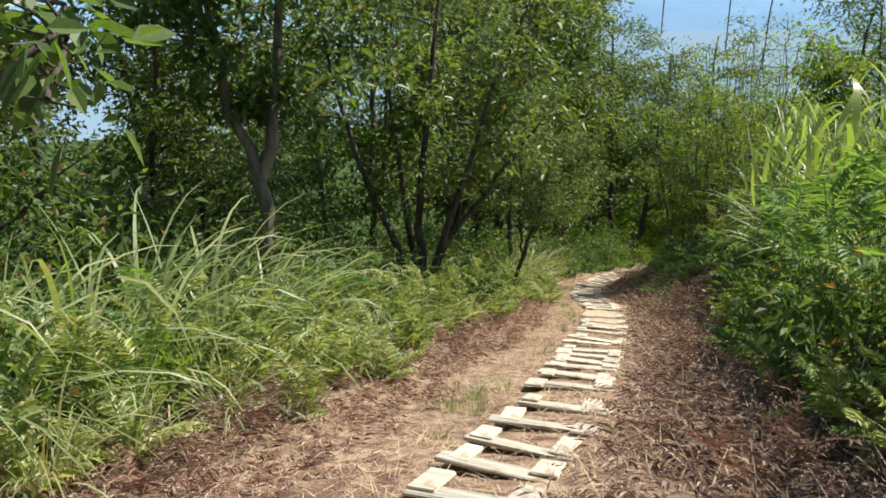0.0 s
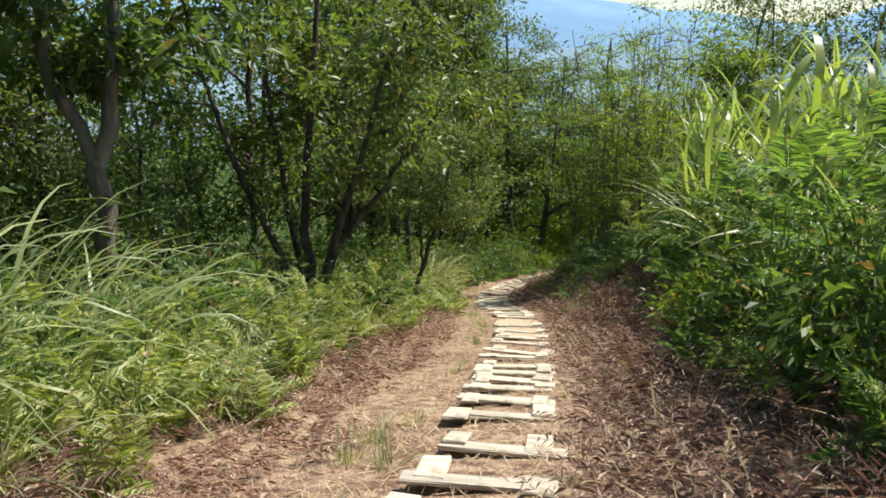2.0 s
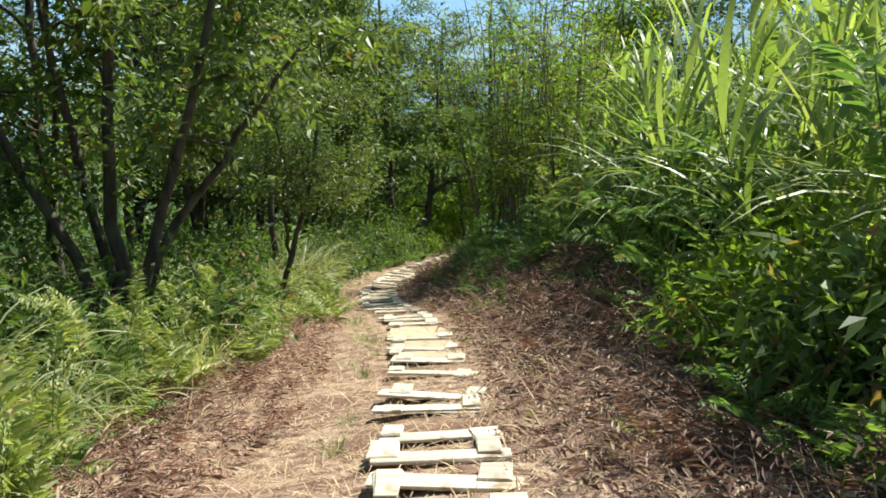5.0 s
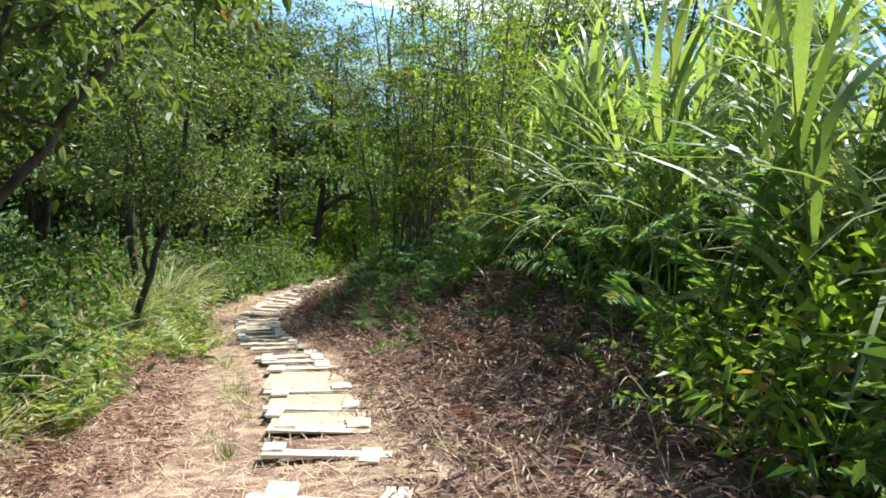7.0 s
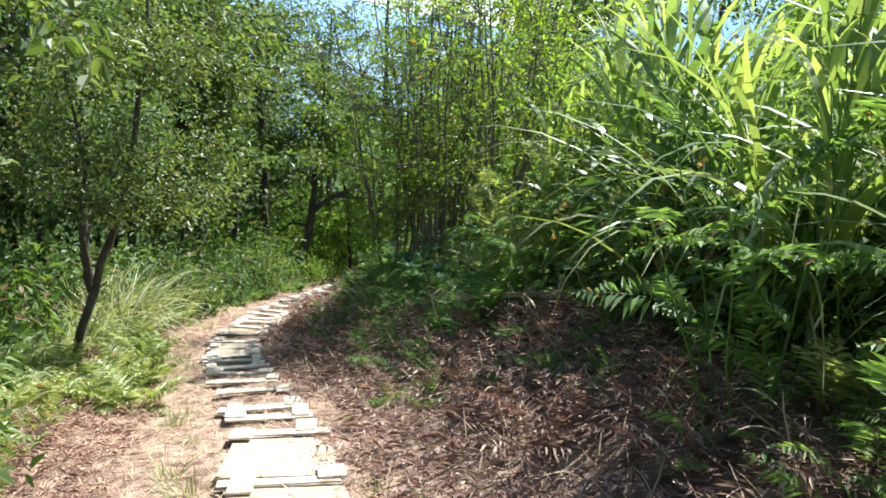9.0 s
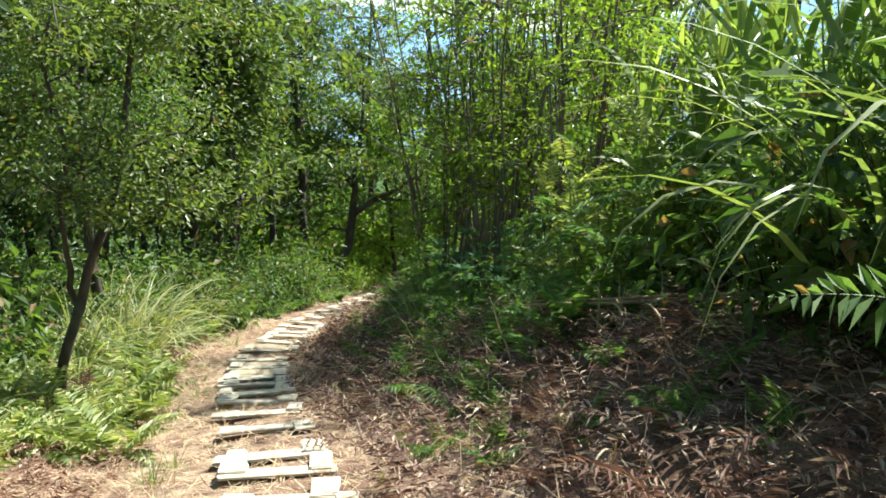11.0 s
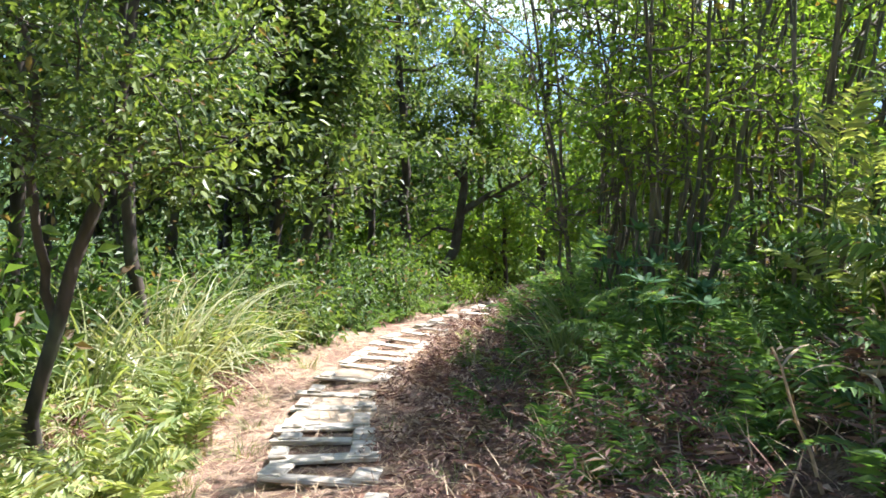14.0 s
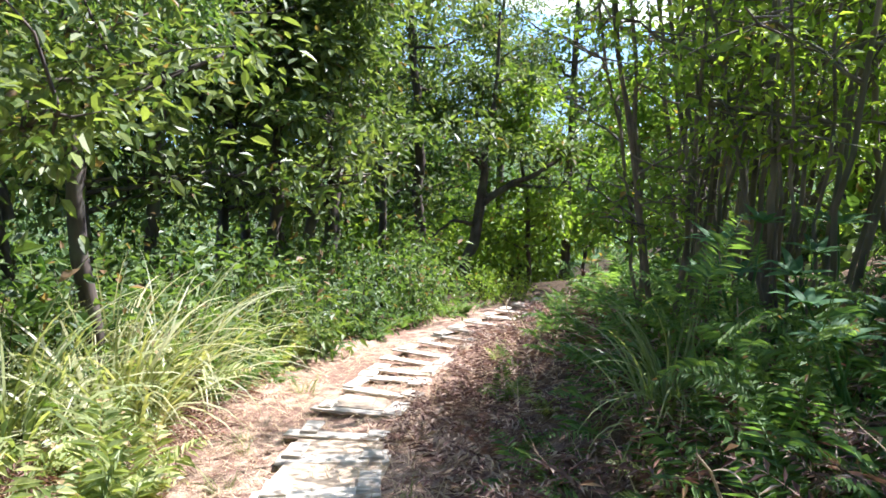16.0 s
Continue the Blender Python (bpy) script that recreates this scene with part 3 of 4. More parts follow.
at(tree("leaning_tree", [
    [(0, 0, 0, .17), (0.22, 0, .7, .14), (.5, .1, 1.5, .13), (.72, .2, 2.25, .12), (.68, .2, 3.0, .09), (.9, .3, 3.9, .06), (1.1, .3, 6.6, .03)],
    [(.72, .2, 2.2, .1), (1.4, .1, 2.65, .07), (2.0, 0, 2.85, .06), (2.7, 0, 3.3, .04), (3.4, 0, 3.6, .02)],
    [(1.4, .1, 2.6, .05), (2.2, -.1, 2.55, .035), (3.1, -.2, 2.4, .015)],
    [(.45, .1, 1.7, .05), (-.1, -.1, 1.85, .035), (-.6, -.2, 1.5, .02)],
    [(.68, .2, 3.0, .06), (.3, .1, 3.5, .05), (-.2, .1, 4.4, .03)]],
    (0.6, 1.3, 8), 13, 0.17, 18, M_LEAF, "dark leaning tree with a forked trunk and long side limb", limbs_per=5, clear=3.3), 8.15, 34.2)
at(tree("straight_tree", [[(0, 0, 0, .2), (.1, 0, 2, .17), (.25, 0, 4, .13), (.2, .2, 8, .04)]],
        (0.5, 1.8, 9), 14, 0.18, 24, M_LEAF, "dark straight-trunked forest tree", limbs_per=16), 5.0, 32.4)
at(tree("straight_tree", [[(0, 0, 0, .12), (0, 0, 2, .1), (.1, 0, 4, .08), (.2, .2, 7, .03)]],
        (0.5, 1.6, 9), 15, 0.18, 24, M_LEAF, "dark slender forest tree", limbs_per=13), 3.85, 29.6)
at(tree("roadside_tree", [[(0, 0, 0, .085), (.03, 0, 1, .08), (.0, 0, 2.2, .075), (.06, .1, 3.5, .06), (.2, .2, 6, .03)]],
        (0.45, 1.5, 9), 16, 0.08, 36, M_SHRUB, "slim straight brown-barked tree among trailside grass", limbs_per=14), 2.02, 23.3)
at(tree("slanting_tree", [
    [(0, 0, 0, .06), (.12, 0, .55, .055), (.28, 0, 1.1, .05), (.55, 0, 1.75, .045), (.75, .1, 2.5, .04), (.95, .2, 3.6, .03), (1.1, .2, 5, .015)],
    [(.26, 0, 1.05, .035), (.24, 0, 1.7, .03), (.3, 0, 2.6, .025), (.2, 0, 4, .012)]],
    (0.5, 1.1, 8), 17, 0.065, 44, M_LEAF, "thin dark slanting tree with two stems", limbs_per=8), 1.72, 19.5)
for k, (tx, ty, sc) in enumerate(((6.8, 20.1, 1.0), (7.3, 21.6, 1.1), (6.5, 21.2, 0.9), (8.1, 20.6, 1.1), (8.0, 23.2, 1.15), (7.0, 18.6, .95), (9.6, 22.0, 1.1))):
    srng = np.random.default_rng(60 + k)
    st = []
    for j in range(12):
        a = srng.uniform(0, 6.28)
        b, d = np.array([math.cos(a), math.sin(a)]) * 0.22, np.array([math.cos(a), math.sin(a)]) * srng.uniform(.2, 1.3)
        h = srng.uniform(3.2, 5.5)
        thick = srng.uniform(.012, .028)
        st.append([(*b, 0, thick), (*(b + d * .35), h * .4, thick * .75), (*(b + d), h, .006)])
    at(tree("thicket_tree", st, (0.3, 0.8, 6), 70 + k, 0.085, 6, M_LEAF_YOUNG, "thicket of slim upright stems with yellow-green leaves", bark=M_BARK_PALE,
            group="thicket of slim stems", limbs_per=4, twig=0.2, shape=leaves), tx, ty, srng.uniform(0, 6), sc)

at(tree("sapling", [
    [(0, 0, 0, .03), (.05, 0, 1.2, .025), (0, 0, 2.6, .01)], [(.03, 0, 1.5, .015), (.6, .1, 1.95, .01), (1.25, .15, 1.75, .004)]],
    (0.5, 0.45, 4), 18, 0.13, 5, M_SHRUB, "leafy sapling with a branch reaching over the grass", limbs_per=4, twig=0.2), -2.25, 2.25)

# ---- forest trees: a few kinds, copied ----
dead_ferns, forest = [], []
for k in range(5):
    frng = np.random.default_rng(100 + k)
    h = frng.uniform(6.5, 8.5)
    st = [[(0, 0, 0, .08), (frng.normal(0, .15), frng.normal(0, .15), h * .35, .065), (frng.normal(0, .3), frng.normal(0, .3), h * .7, .045), (frng.normal(0, .4), frng.normal(0, .4), h, .02)]]
    if k % 2:
        st.append([(0, 0, h * .2, .05), (.5, .2, h * .45, .04), (1.0, .3, h * .85, .02)])
    t_ = tree("forest_tree", st, (0.2, 1.8, 8), 110 + k, 0.145, 14, M_LEAF if k != 3 else M_SHRUB,
              "leafy dark green forest tree in undergrowth", group="forest trees", limbs_per=26 // len(st), twig=0.32, shape=leaves)
    forest.append(at(t_, -6 + 3 * k, -12 - k % 2 * 2.0, k))
young = []
for k in range(2):
    frng = np.random.default_rng(140 + k)
    t_ = tree("young_tree", [[(0, 0, 0, .05), (frng.normal(0, .1), .05, 1.8, .04), (frng.normal(0, .3), .1, 4.2, .012)]], (0.15, 0.9, 7), 150 + k, 0.16, 14,
              M_LEAF_YOUNG, "slim young tree with bright yellow-green leaves", group="young trees", limbs_per=18, twig=0.26, shape=leaves)
    young.append(at(t_, 3 + 2 * k, -9.0, k))
frng = np.random.default_rng(5)
put(forest, spots(frng, 7, 17, 30, -12, -5, 2.2), frng, 1.0, 1.35)
put(forest, spots(frng, 6, 8, 17, -12, -7, 1.8), frng, 0.9, 1.2)
put(forest, spots(frng, 9, 26, 42, -12, -4, 1.8), frng, 1.2, 1.6)
put(forest, spots(frng, 4, -1, 8, -9, -5.5, 1.8), frng, 0.75, 1.0)
put(forest, [(2.6, 33), (1.2, 27.5), (4.4, 38.5), (0.2, 25), (7.4, 42), (2.4, 38)], frng, 1.1, 1.45)
for k, (tx, ty) in enumerate(((6.0, 39.5), (4.0, 34.5), (7.7, 36.0), (11.5, 41.0), (12.6, 38.2))):
    at(tree("tall_tree", [[(0, 0, 0, .15), (.1, 0, 3, .13), (.2, .1, 6, .1), (.1, .2, 10.5, .03)]], (0.55, 2.0, 8), 160 + k, 0.15, 18, M_LEAF,
            "tall forest tree with a high leafy crown", group="tall trees", limbs_per=17, shape=leaves), tx, ty, k)
put(forest, [(16, 48), (20, 44), (22, 37), (13, 50), (22, 29), (20, 25)], frng, 0.9, 1.15)
put(forest, [(10.6, 48.0), (12.8, 46.5), (8.4, 48.5)], np.random.default_rng(9), 1.15, 1.3)
put(young, [(10.4, 35.4), (6.4, 40), (11.8, 32.4), (12.4, 30.3), (11.2, 28.2), (13, 27.4), (9.4, 43), (13.4, 38.5), (8, 45), (11, 44)], frng, 1.0, 1.5)
put(forest, spots(frng, 3, -4, 12, 10, 16, 2.4), frng, 0.55, 0.8)
put(young, spots(frng, 3, 22, 30, 4.0, 7, 1.4), frng, 0.8, 1.1)
put(young, spots(frng, 7, 3, 18, 4.6, 8, 1.5), frng, 0.6, 0.85)

# the wood on the rising side
put(forest, [(15.5, 28.5), (17.2, 27.2), (15.0, 32.0)], np.random.default_rng(21), 1.0, 1.15)
hrng = np.random.default_rng(24)
put(forest, spots(hrng, 8, -10, 26, 11, 21, 3.0), hrng, 0.5, 0.65)

# ---- far woods on the slope below ----
wrng = np.random.default_rng(77)
wa, wd = wrng.uniform(-1.9, 1.1, 1700), 36 + 110 * wrng.random(1700) ** 1.3
wx, wy = 3 + np.sin(wa) * wd, 15 + np.cos(wa) * wd
wz = ground_z(wx, wy) + wrng.uniform(0.5, 6.5, 1700)
tagged(link("far_woods", mesh_of("far_woods", *leaf_cloud(np.stack([wx, wy, wz], 1), 1.8, 24, 0.85, wrng, 0.5), M_SHRUB)),
       "far green woods covering the slope below", "woods", kind="stuff")

# ---- undergrowth ----
GRASS_L = "clump of long arching silvery-green grass blades"
long_bunches = bunch_meshes(200, 6, 10, 1.7, 0.03, 0.35, 2.5, M_GRASS)
short_bunches = bunch_meshes(212, 4, 14, 0.42, 0.009, 0.4, 1.1, M_GRASS)
tall_grass = [grass_thing("grass_clump", long_bunches, 206 + k, 8, 0.2, GRASS_L, "arching grass clumps") for k in range(4)]
pale_bunches = bunch_meshes(224, 4, 10, 1.5, 0.024, 0.35, 2.4, M_PALE_GRASS)
pale_grass = [grass_thing("grass_clump", pale_bunches, 228 + k, 8, 0.18, "clump of pale straw-green arching grass", "pale grass clumps") for k in range(2)]
low_grass = [grass_thing("grass_tuft", short_bunches, 216 + k, 4, 0.08, "short green and straw-coloured grass tuft on soil", "grass tufts") for k in range(3)]
fern_fronds = frond_meshes(220, 5, M_FERN, 0.5, 18, 0.075)
broad_fronds = frond_meshes(230, 4, M_DARK_FERN, 0.6, 20, 0.06, 0.3)
ferns = [fern_thing(fern_fronds, 221 + k, 13, 0.62, "bright green feathery fern clump on the ground", "ferns") for k in range(4)]
dead_fronds_upright = frond_meshes(236, 4, M_DEAD, 0.55, 15, 0.032, 0.24)
dead_ferns += [fern_thing(dead_fronds_upright, 237 + k, 9, 0.55, "withered brown fern clump at the trail's edge", "withered ferns") for k in range(3)]
dark_ferns = [fern_thing(broad_fronds, 231 + k, 12, 0.62, "dark green broad fern clump in shade", "dark ferns") for k in range(3)]
shrubs = []
for k in range(4):
    shrubs.append(kind("shrub", [(a, m) for a, m in zip(("stem", "foliage"), shrub_parts(240 + k, 1.3, 0.7, 30, 9, 0.145, M_SHRUB))], "dense dark green leafy shrub", "shrub", "leafy shrubs"))
big_shrubs = [kind("shrub", [(a, m) for a, m in zip(("stem", "foliage"), shrub_parts(246 + k, 2.3, 1.1, 30, 10, 0.14, M_SHRUB))], "tall dark leafy shrub under the trees", "shrub", "tall shrubs") for k in range(2)]
dark_bracken = [bracken_thing(broad_fronds, 280 + k, 18, 0.5, 1.15, "dark green bracken with many fronds on thin stems", "dark bracken") for k in range(3)]
bright_bracken = [bracken_thing(fern_fronds, 285 + k, 18, 0.45, 1.2, "bright yellow-green bracken with many fronds on thin stems", "bright bracken") for k in range(3)]
bright_shrubs = []
for k in range(2):
    bright_shrubs.append(kind("shrub", [(a, m) for a, m in zip(("stem", "foliage"), shrub_parts(250 + k, 0.9, 0.55, 24, 12, 0.11, M_LEAF_YOUNG))], "bright yellow-green leafy shrub", "shrub", "bright shrubs"))


def cane_stalk(seed):
    """One stalk two metres high with broad blades that arch away all round."""
    rng = np.random.default_rng(seed)
    top = np.array([rng.normal(0, 0.15), rng.normal(0, 0.15), 2.0])
    wood = tube(bent((0, 0, -0.05), top, rng, 0.03, 6), np.linspace(0.012, 0.004, 6), 5)
    f = np.linspace(0.2, 1.0, 9)
    n = len(f)
    V, F = blades(top * f[:, None], rng.uniform(0, 6.28, n), rng.uniform(0.7, 1.3, n), rng.uniform(0.035, 0.085, n),
                  np.abs(rng.normal(0.5, 0.2, n)) * (1.35 - 0.8 * f), rng.uniform(0.8, 2.6, n), rng, 7)
    return mesh_of("stalk", *join([wood, (V, F)]), M_CANE, True)


STALKS = [cane_stalk(260 + k) for k in range(6)]


def cane_grass(seed, n):
    rng = np.random.default_rng(seed)
    ob = new("cane_grass")
    for k in range(n):
        s = link("stalk", STALKS[int(rng.integers(len(STALKS)))], ob)
        s.location = (rng.normal(0, 0.14), rng.normal(0, 0.14), 0)
        s.rotation_euler = (rng.normal(0, 0.12), rng.normal(0, 0.12), rng.uniform(0, 6.28))
        s.scale = [rng.uniform(0.6, 1.1)] * 3
    tagged(ob, "tall cane grass with broad arching bright green blades", "grass", "cane grass clumps")
    ob.matrix_basis = stand(-5.0 + 1.7 * (KIND[0] % 5), -6.5 - KIND[0] * 0.35)
    KIND[0] += 1
    return ob


canes = [cane_grass(270 + k, 7) for k in range(4)]

u = np.random.default_rng(8)
# left of the trail: ferns at the edge, arching grass, shrubs behind
put(ferns, spots(u, 15, 1.5, 14, -2.6, -1.8, 0.7), u, 0.7, 1.1)
put(dead_ferns, spots(u, 22, 1.5, 24, -2.5, -1.6, 0.5), u, 0.7, 1.1)
put(dead_ferns, spots(u, 40, 2, 26, 1.0, 2.6, 0.42), u, 0.6, 1.15)
put(ferns, spots(u, 28, 14, 27, -2.8, -1.6, 0.45), u, 0.75, 1.2)
put(tall_grass, spots(u, 15, 2.0, 9, -4.6, -3.2, 0.6), u, 1.2, 1.7)
put(tall_grass, spots(u, 10, 9, 16, -4.6, -3.2, 0.7), u, 0.9, 1.25)
put(shrubs, spots(u, 22, 2, 16, -5.0, -3.1, 0.62), u, 0.55, 0.85)
put(dark_bracken, spots(u, 10, 3, 16, -4.4, -2.9, 0.8), u, 0.7, 0.95)
put(big_shrubs, spots(u, 20, 6, 22, -6.5, -4.1, 0.8), u, 0.5, 0.8)
put(shrubs, spots(u, 18, 20, 33, -4.6, -2.6, 0.75), u, 0.9, 1.35)
put(bright_bracken, spots(u, 19, 2.5, 16, -3.0, -2.15, 0.68), u, 0.55, 0.88)
put(shrubs, [(0.2, 13.4), (-0.6, 13.2), (0.5, 14.4), (-1.3, 12.8), (0.9, 15.6), (-1.9, 13.6), (-2.0, 9.9), (-1.6, 11.2)], u, 0.75, 1.05)
put(tall_grass, spots(u, 12, 15, 27, -3.8, -2.2, 0.6), u, 0.6, 0.95)
put(shrubs, spots(u, 16, 16, 27, -4.2, -2.5, 0.7), u, 0.5, 0.8)
put(shrubs, spots(u, 20, 22, 36, -8, -3.6, 1.0), u, 0.8, 1.15)
put(pale_grass, [(2.3, 22.6), (2.55, 23.2), (2.2, 23.0), (1.6, 22.4), (2.45, 22.0), (1.7, 23.0), (2.75, 23.9), (1.4, 21.9)], u, 1.0, 1.3)
put(tall_grass, spots(u, 7, 9.5, 15.5, -3.1, -2.5, 0.7), u, 0.55, 0.8)
put(pale_grass, spots(u, 16, 3, 17, -2.9, -2.0, 0.6), u, 0.4, 0.7)
put(ferns, [(2.3, 18.6), (2.5, 19.2), (2.2, 19.6), (2.6, 20.0), (2.05, 18.2), (2.7, 20.6), (2.0, 17.6), (2.3, 17.2), (1.9, 19.0)], u, 0.8, 1.1)
put(shrubs, spots(u, 38, 1, 30, -7.5, -3.6, 0.8), u, 0.6, 1.1)
put(shrubs, spots(u, 18, 23.5, 31, -4.0, -1.7, 0.6), u, 0.6, 0.95)
put(dark_ferns, spots(u, 12, 23, 30, -2.4, -1.4, 0.5), u, 0.7, 1.0)
put(big_shrubs, spots(u, 34, 0, 24, -11, -5.2, 0.95), u, 0.8, 1.15)
put(big_shrubs, spots(u, 8, 24, 34, -12, -8, 1.2), u, 0.85, 1.2)
put(big_shrubs, spots(u, 16, -4, 34, 6.5, 13, 1.4), u, 0.6, 0.9)
put(bright_shrubs, [(5.6 + 0.42 * k, 37.4 + 0.9 * (k % 4)) for k in range(16)], u, 1.8, 2.8)
put(bright_shrubs, spots(u, 10, 5, 25, -3.4, -2.0, 0.9), u, 0.5, 0.9)
put(dark_ferns, spots(u, 26, 6, 30, -4.5, -1.9, 0.5), u, 0.6, 1.05)
put(low_grass, spots(u, 24, 4, 24, -1.0, -0.5, 0.3), u, 0.4, 0.8)
# right of the trail: dark ferns, shrubs, cane grass on the bank
put(dark_ferns, spots(u, 40, 2, 29, 1.75, 3.2, 0.45), u, 0.7, 1.15)
put(ferns, spots(u, 16, 3, 12.5, 1.9, 3.2, 0.5), u, 0.7, 1.1)
put(shrubs, spots(u, 16, 1, 17, 3.2, 6.0, 0.8), u, 0.7, 1.0)
put(shrubs, spots(u, 10, 18, 30, 2.6, 5.0, 0.9), u, 0.5, 0.8)
put(dark_bracken, [(2.55, 3.4), (2.8, 4.6), (3.2, 5.8), (3.45, 6.8), (3.7, 7.8), (4.5, 11.0), (4.9, 12.4)], u, 1.15, 1.45)
put(big_shrubs, [(3.4, 3.6), (3.7, 4.9), (4.0, 6.0), (4.2, 7.0), (6.5, 14.3), (6.4, 13.2)], u, 0.65, 0.85)
put(shrubs, [(6.1, 13.5), (6.15, 14.3), (6.4, 15.0), (6.05, 12.9)], u, 0.95, 1.15)
put(canes, [(6.5, 14.8), (6.3, 13.8)], u, 0.9, 1.0)
put(shrubs, [(3.0, 5.4), (3.2, 6.3), (3.4, 7.2), (3.8, 8.3)], u, 0.7, 0.9)
put(dark_ferns, [(2.6, 5.0), (2.8, 6.0), (2.95, 6.8), (3.1, 7.6), (3.3, 8.3)], u, 0.7, 0.95)
for fx_, fy_ in ((5.05, 13.7), (5.35, 14.3), (5.9, 15.0), (5.7, 14.2), (5.6, 13.4), (4.7, 14.6), (4.5, 15.2), (4.75, 15.9), (4.3, 14.9), (4.9, 16.4), (4.25, 15.6), (5.3, 15.3), (4.9, 14.1)):
    at(copy_thing(dark_ferns[int(fy_ * 10) % 3], Matrix.Identity(4)), fx_, fy_, fy_ * 3, 0.5)
put(dark_bracken, [(6.9, 16.0), (6.5, 16.8), (7.0, 17.6)], u, 0.9, 1.1)
put(bright_bracken, [(7.3, 16.4), (6.2, 17.4), (6.6, 16.5), (7.0, 16.9), (6.1, 16.6)], u, 0.9, 1.15)
put(dark_bracken, spots(u, 26, 2, 19, 2.3, 4.4, 0.55), u, 0.8, 1.2)
put(dark_bracken, [(6.0, 18.1), (5.5, 18.7), (5.8, 19.5), (6.3, 19.2)], u, 0.6, 0.8)
put(bright_bracken, spots(u, 16, 3, 14, 2.4, 4.2, 0.6), u, 0.7, 1.1)
put(dark_ferns, spots(u, 16, 13, 27, 1.3, 1.9, 0.5), u, 0.35, 0.6)
put(ferns, spots(u, 12, 4, 26, 0.9, 1.7, 0.6), u, 0.22, 0.42)
put(bright_shrubs, spots(u, 8, 3, 18, 2.6, 4.4, 0.8), u, 0.6, 0.9)
put(canes, spots(u, 10, 2, 8, 3.2, 5.6, 0.7), u, 0.6, 0.85)
put(canes, spots(u, 22, 8, 17.5, 3.0, 5.6, 0.6), u, 0.9, 1.3)
put(big_shrubs, spots(u, 18, -2, 15, 5.2, 9.5, 1.0), u, 0.7, 0.95)
put(big_shrubs, spots(u, 12, 18, 34, 6.5, 11, 1.2), u, 0.6, 0.8)
put(tall_grass, spots(u, 11, 5, 14.5, 3.2, 5.2, 0.7), u, 1.1, 1.6)
put(canes, [(4.4, 8.9), (4.8, 10.0), (5.3, 11.2), (5.6, 12.6), (6.75, 16.8), (7.6, 17.0)], u, 1.05, 1.2)
put(low_grass, spots(u, 20, 4, 24, 0.5, 1.0, 0.3), u, 0.3, 0.6)
at(copy_thing(bright_shrubs[0], Matrix.Identity(4)), 8.0, 31.2, 1.0, 0.8)
at(copy_thing(bright_shrubs[1], Matrix.Identity(4)), 8.6, 31.5, 2.0, 0.75)



def broadleaf(seed, n, h, leaf, mat, label, group):
    """A soft plant with a few stalks, each with long drooping leaves in a fan at its top."""
    rng = np.random.default_rng(seed)
    ob = new("broadleaf_plant")
    for k in range(n):
        a = rng.uniform(0, 6.28)
        top = np.array([math.cos(a) * h * 0.35, math.sin(a) * h * 0.35, h * rng.uniform(0.6, 1.0)])
        stalk = link("stalk", mesh_of("stalk", *tube(bent((0, 0, -0.04), top, rng, 0.05, 6), np.linspace(0.012, 0.005, 6), 5), mat, True), ob)
        m = 9
        fan = a + np.linspace(-2.6, 2.6, m) + rng.normal(0, 0.1, m)
        P = np.repeat(top[None], m, 0)
        V, F = blades(P, fan, leaf * rng.uniform(0.75, 1.1, m), np.full(m, leaf * 0.26), rng.uniform(0.9, 1.3, m), rng.uniform(0.4, 1.0, m), rng, 5, 0.2)
        tagged(link("leaf_fan", mesh_of("leaf_fan", V, F, mat), stalk), "fan of long pointed leaves")
    tagged(ob, label, "plant", group)
    return ob


for bx, by, bs in ((4.0, 9.3, 0.95), (4.35, 8.8, 1.05), (4.5, 9.6, 1.2), (4.2, 10.1, 0.8)):
    at(copy_thing(bright_shrubs[int(by * 10) % 2], Matrix.Identity(4)), bx, by, by, bs)
put(tall_grass, [(5.56, 19.6), (5.7, 19.75)], u, 0.5, 0.6)
for k, (bx, by, bh, bl) in enumerate(((6.1, 19.6, 0.95, 0.2), (6.55, 19.6, 1.0, 0.22), (5.9, 18.6, 0.7, 0.2), (6.9, 19.0, 0.9, 0.2))):
    at(broadleaf(310 + k, 6, bh, bl, M_BLUE, "bluish-green plant with fans of long leaves", "bluish-green plants"), bx, by)

# a dead reed bent over level, held up by dry stalks
REED = np.array([(7.05, 15.5, -3.2), (6.9, 15.52, -3.12), (6.55, 15.55, -3.17), (6.1, 15.78, -3.2), (5.69, 15.99, -3.25), (5.35, 16.2, -3.28), (5.2, 16.3, -3.31)])
reed = new("dry_reed")
reed.location = REED[0]
rr = np.random.default_rng(90)
line = REED - REED[0]
link("stem", mesh_of("stem", *tube(line, np.linspace(0.018, 0.012, 7), 6), M_STRAW, True), reed)
link("stem", mesh_of("stem", *tube(line[2:] + np.array([0.03, 0.02, 0.024]), np.linspace(0.012, 0.008, 5), 6), M_STRAW, True), reed)
for q, hang, az in ((2, 0.3, 4.2), (3, 0.35, 3.4), (4, 0.3, 4.6), (6, 0.25, 2.8), (6, 0.22, 4.4)):
    V, F = blades(line[q][None], np.array([az]), np.array([hang]), np.array([0.026]), np.array([1.2]), np.array([1.7]), rr, 8)
    link("dry_leaf", mesh_of("dry_leaf", V, F, M_STRAW), reed)
tagged(reed, "pale dead reed bent over level above the ferns", "reed")


